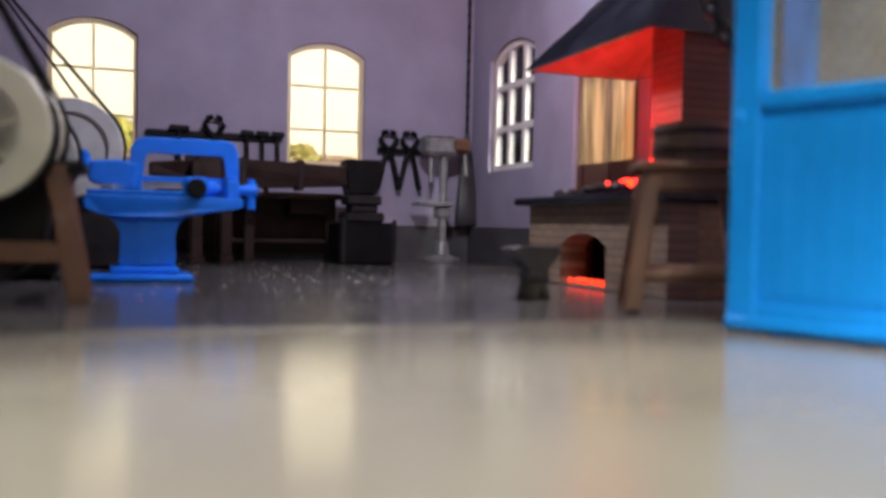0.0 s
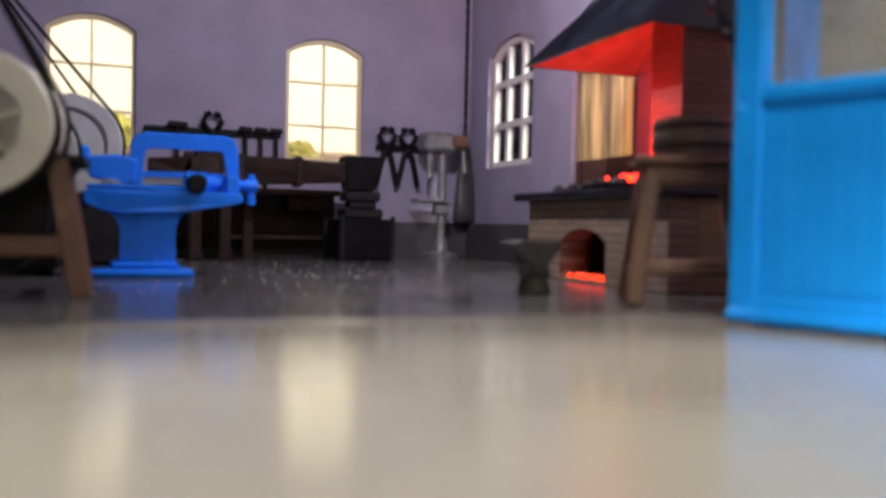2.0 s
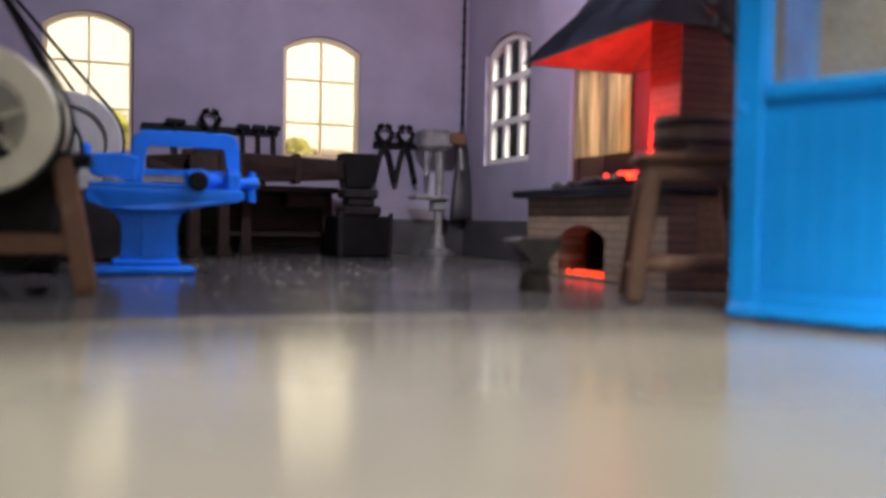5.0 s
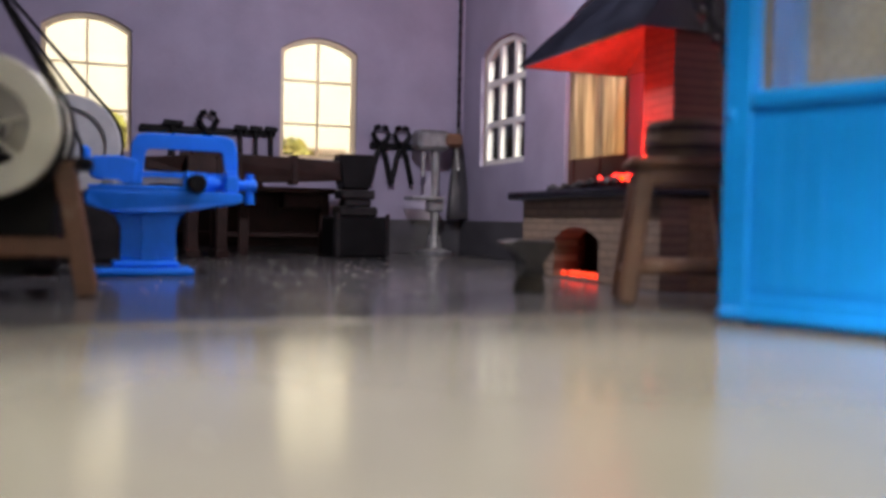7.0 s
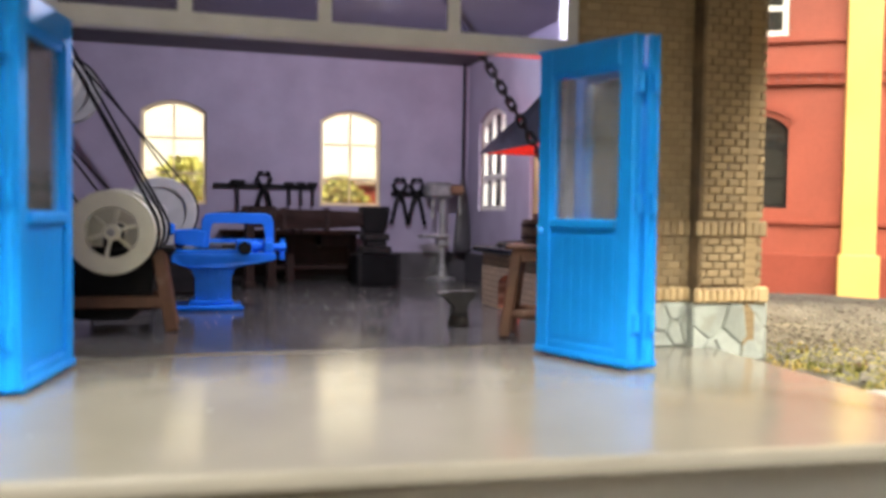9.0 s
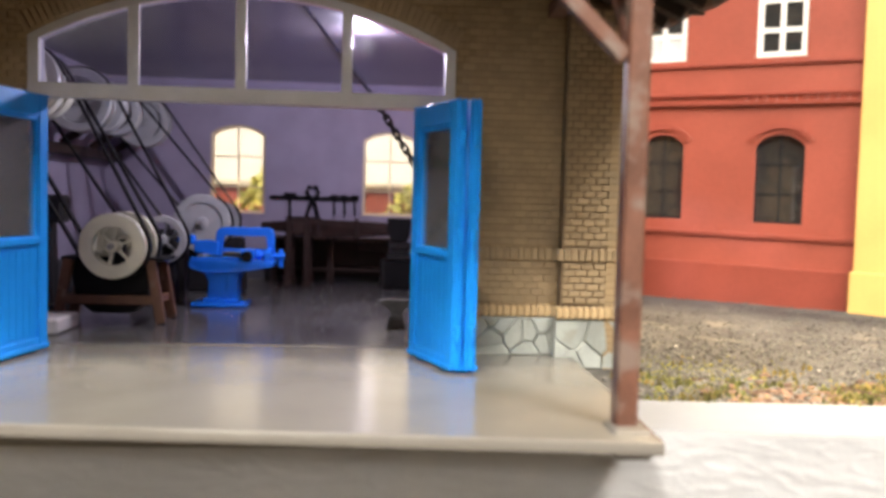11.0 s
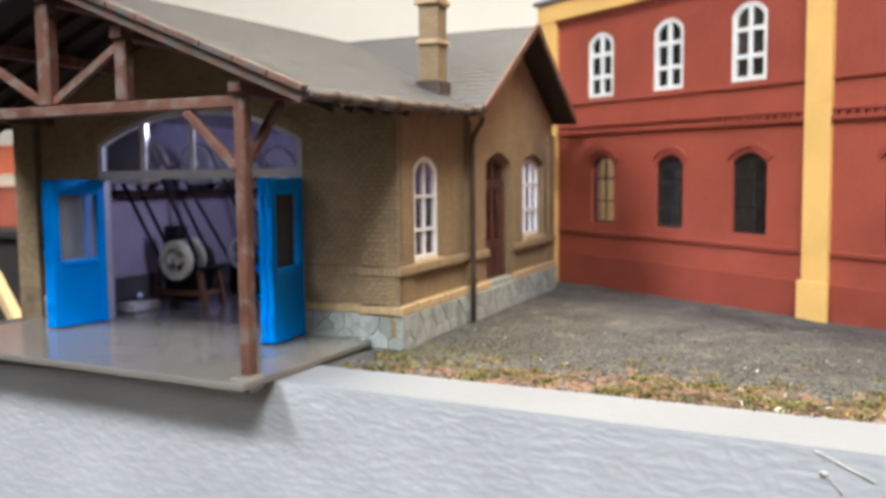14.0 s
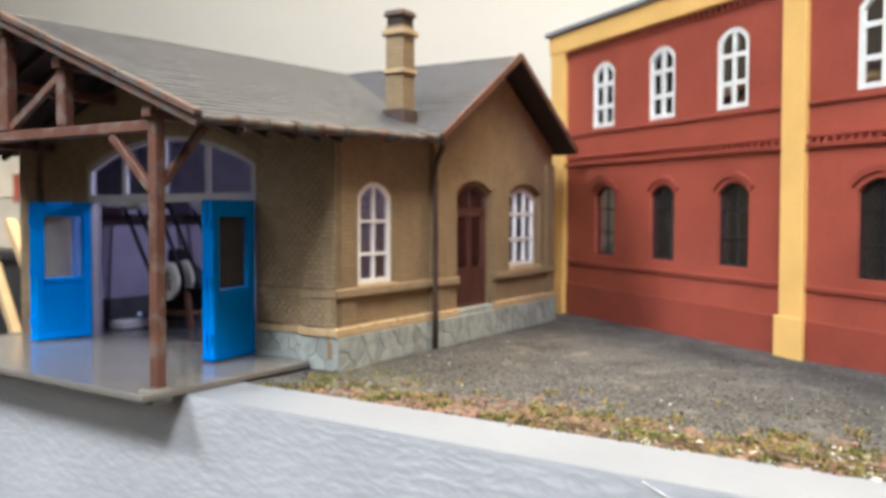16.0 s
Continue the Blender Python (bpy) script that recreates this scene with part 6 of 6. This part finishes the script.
pier = bpy.data.objects["pilaster"]


def courses(x0, x1, y, z0, z1, parent):
    r, z = 0, z0 + CH / 2
    n = 0
    while z < z1 - CH * 0.3:
        x = x0
        first = True
        while x < x1 - 0.02:
            w = BW / 2 if (first and r % 2) or x1 - x < BW * 0.75 else BW
            lay(parent, full if w == BW else half, "brick", x + w / 2, y + rng.uniform(-0.003, 0.003), z)
            x += w
            first = False
            n += 1
        z += CH
        r += 1
    return n


courses(5.33, 6.03, 4.13, 0.62, 1.1, pier)
courses(5.33, 6.03, 4.13, 1.29, 4.0, pier)
x = 5.3
while x < 6.06:
    lay(pier, head, "brick", x, 4.13, 1.19)
    lay(pier, roll, "brick", x, 4.13, 0.52)
    x += 0.081


def joined_courses(x0, x1, y, z0, z1, skip, rng):
    """The brick faces further off, in one mesh; skip(x, z) leaves bricks out."""
    verts, faces = [], []
    r, z = 0, z0
    while z < z1 - 0.03:
        x = x0 - (BW / 2 if r % 2 else 0)
        while x < x1:
            a, c = max(x, x0) + 0.004, min(x + BW, x1) - 0.004
            if c - a > 0.04 and not skip((a + c) / 2, z + CH / 2):
                d = y - 0.011 + rng.uniform(-0.002, 0.002)
                b = len(verts)
                e = 0.004
                verts += [Vector(p) for p in ((a, y, z + 0.004), (c, y, z + 0.004), (c, y, z + CH - 0.004), (a, y, z + CH - 0.004), (a + e, d, z + 0.004 + e), (c - e, d, z + 0.004 + e), (c - e, d, z + CH - 0.004 - e), (a + e, d, z + CH - 0.004 - e))]
                faces += [(b + 4, b + 5, b + 6, b + 7), (b, b + 1, b + 5, b + 4), (b + 1, b + 2, b + 6, b + 5), (b + 2, b + 3, b + 7, b + 6), (b + 3, b, b + 4, b + 7)]
            x += BW
        z += CH
        r += 1
    me = bpy.data.meshes.new("tmp")
    me.from_pydata(verts, [], faces)
    bm = bmesh.new()
    bm.from_mesh(me)
    bpy.data.meshes.remove(me)
    return bm


def in_gate(x, z):
    top = 4.3 - 0.62 * min(1, abs((x - 1.655) / 2.4)) ** 2
    if -0.98 < x < 4.28 and z > 3.4 and z < top + 0.12 and abs(x - 1.655) < 2.62:
        return True
    if z > 4.02 + 1.78 * (1 - abs(x - 1.64) / 4.4) - 0.1:
        return True
    return -0.79 < x < 4.1 and z < 3.55


wf = wall_front
solid_bricks = joined_courses(4.06, 5.32, 4.3, 1.29, 4.02, in_gate, rng)
part("brickwork", solid_bricks, "tan", wf, "tan bricks of the wall panel", kind="stuff")
part("brickwork", joined_courses(4.06, 5.32, 4.3, 0.62, 1.1, in_gate, rng), "tan", wf, kind="stuff")
part("brickwork", joined_courses(-2.25, 5.32, 4.3, 4.02, 5.7, in_gate, rng), "tan", wf, kind="stuff")
part("brickwork", joined_courses(-2.25, -0.75, 4.3, 0.62, 4.02, in_gate, rng), "tan", wf, kind="stuff")
part("brickwork", joined_courses(-2.84, -2.26, 4.13, 0.62, 4.0, lambda x, z: False, rng), "tan", wf, kind="stuff")
n = 0
for x0, x1 in ((4.1, 5.3), (-2.24, -0.8)):
    x = x0 + 0.04
    while x < x1:
        lay(wf, head, "brick", x, 4.3, 1.19)
        lay(wf, roll, "brick", x, 4.3, 0.52)
        x += 0.081
R = (2.395 ** 2 + 0.62 ** 2) / (2 * 0.62)
a0 = math.asin(2.395 / R)
me_v = mesh_of("arch_brick", box(-0.033, 0.033, -0.05, 0, 0.0, 0.22, 0.008), "tan", (0, 0, 0))
for i in range(68):
    a = -a0 + 2 * a0 * (i + 0.5) / 68
    ob = lay(wf, me_v, "arch_brick", 1.655 + (R + 0.012) * math.sin(a), 4.3, 4.13 - R + (R + 0.012) * math.cos(a))
    ob.rotation_euler = (0, a, 0)


def rubble(parent, place, u0, u1, v0, v1, n, rng, depth=0.036):
    """Irregular stones that fill a strip: cells round scattered seeds, shrunk for the joint and cushioned."""
    seeds = []
    tries = 0
    while len(seeds) < n and tries < 4000:
        tries += 1
        p = (rng.uniform(u0, u1), rng.uniform(v0, v1))
        if all(math.hypot(p[0] - q[0], p[1] - q[1]) > 0.62 * math.sqrt((u1 - u0) * (v1 - v0) / n) for q in seeds):
            seeds.append(p)
    for s in seeds:
        poly = [(u0, v0), (u1, v0), (u1, v1), (u0, v1)]
        for q in seeds:
            if q == s:
                continue
            mx, my, dx, dy = (s[0] + q[0]) / 2, (s[1] + q[1]) / 2, q[0] - s[0], q[1] - s[1]
            out = []
            for i in range(len(poly)):
                p1, p2 = poly[i], poly[(i + 1) % len(poly)]
                f1, f2 = (p1[0] - mx) * dx + (p1[1] - my) * dy, (p2[0] - mx) * dx + (p2[1] - my) * dy
                if f1 <= 0:
                    out.append(p1)
                if f1 * f2 < 0:
                    t = f1 / (f1 - f2)
                    out.append((p1[0] + (p2[0] - p1[0]) * t, p1[1] + (p2[1] - p1[1]) * t))
            poly = out
            if len(poly) < 3:
                break
        if len(poly) < 3:
            continue
        cx, cy = sum(p[0] for p in poly) / len(poly), sum(p[1] for p in poly) / len(poly)

        def shrink(m):
            res = []
            for x, y in poly:
                L = math.hypot(x - cx, y - cy)
                f = max(0.2, (L - m) / L) if L else 1
                res.append((cx + (x - cx) * f, cy + (y - cy) * f))
            return res
        bm = bmesh.new()
        d = depth * rng.uniform(0.75, 1.1)
        loops = [[bm.verts.new(place(u, v, w)) for u, v in shrink(m)] for m, w in ((0.003, 0.0), (0.01, -d * 0.7), (0.03, -d))]
        for la, lb in zip(loops, loops[1:]):
            for k in range(len(poly)):
                bm.faces.new([la[k], la[(k + 1) % len(poly)], lb[(k + 1) % len(poly)], lb[k]])
        bm.faces.new(loops[-1])
        part("stone", bm, "stone", parent)


beds = [o for o in bpy.data.objects if o.name.startswith("plinth_bed")]
rng = random.Random(21)
rubble(beds[3], lambda u, v, w: front(u, v, w - 0.15), 5.26, 6.13, -0.14, 0.44, 9, rng)
rubble(beds[2], lambda u, v, w: front(u, v, w - 0.03), 4.1, 5.27, 0.0, 0.44, 12, rng, 0.04)
rubble(beds[4], lambda u, v, w: front(u, v, w - 0.04), -2.8, -0.8, -0.0, 0.44, 16, rng, 0.04)
rubble(beds[0], lambda u, v, w: side(u, v, w - 0.12), 4.12, 7.3, -0.15, 0.44, 26, rng)
rubble(beds[1], lambda u, v, w: side(u, v, w - 0.18), 7.3, 13.35, -0.15, 0.44, 44, rng)
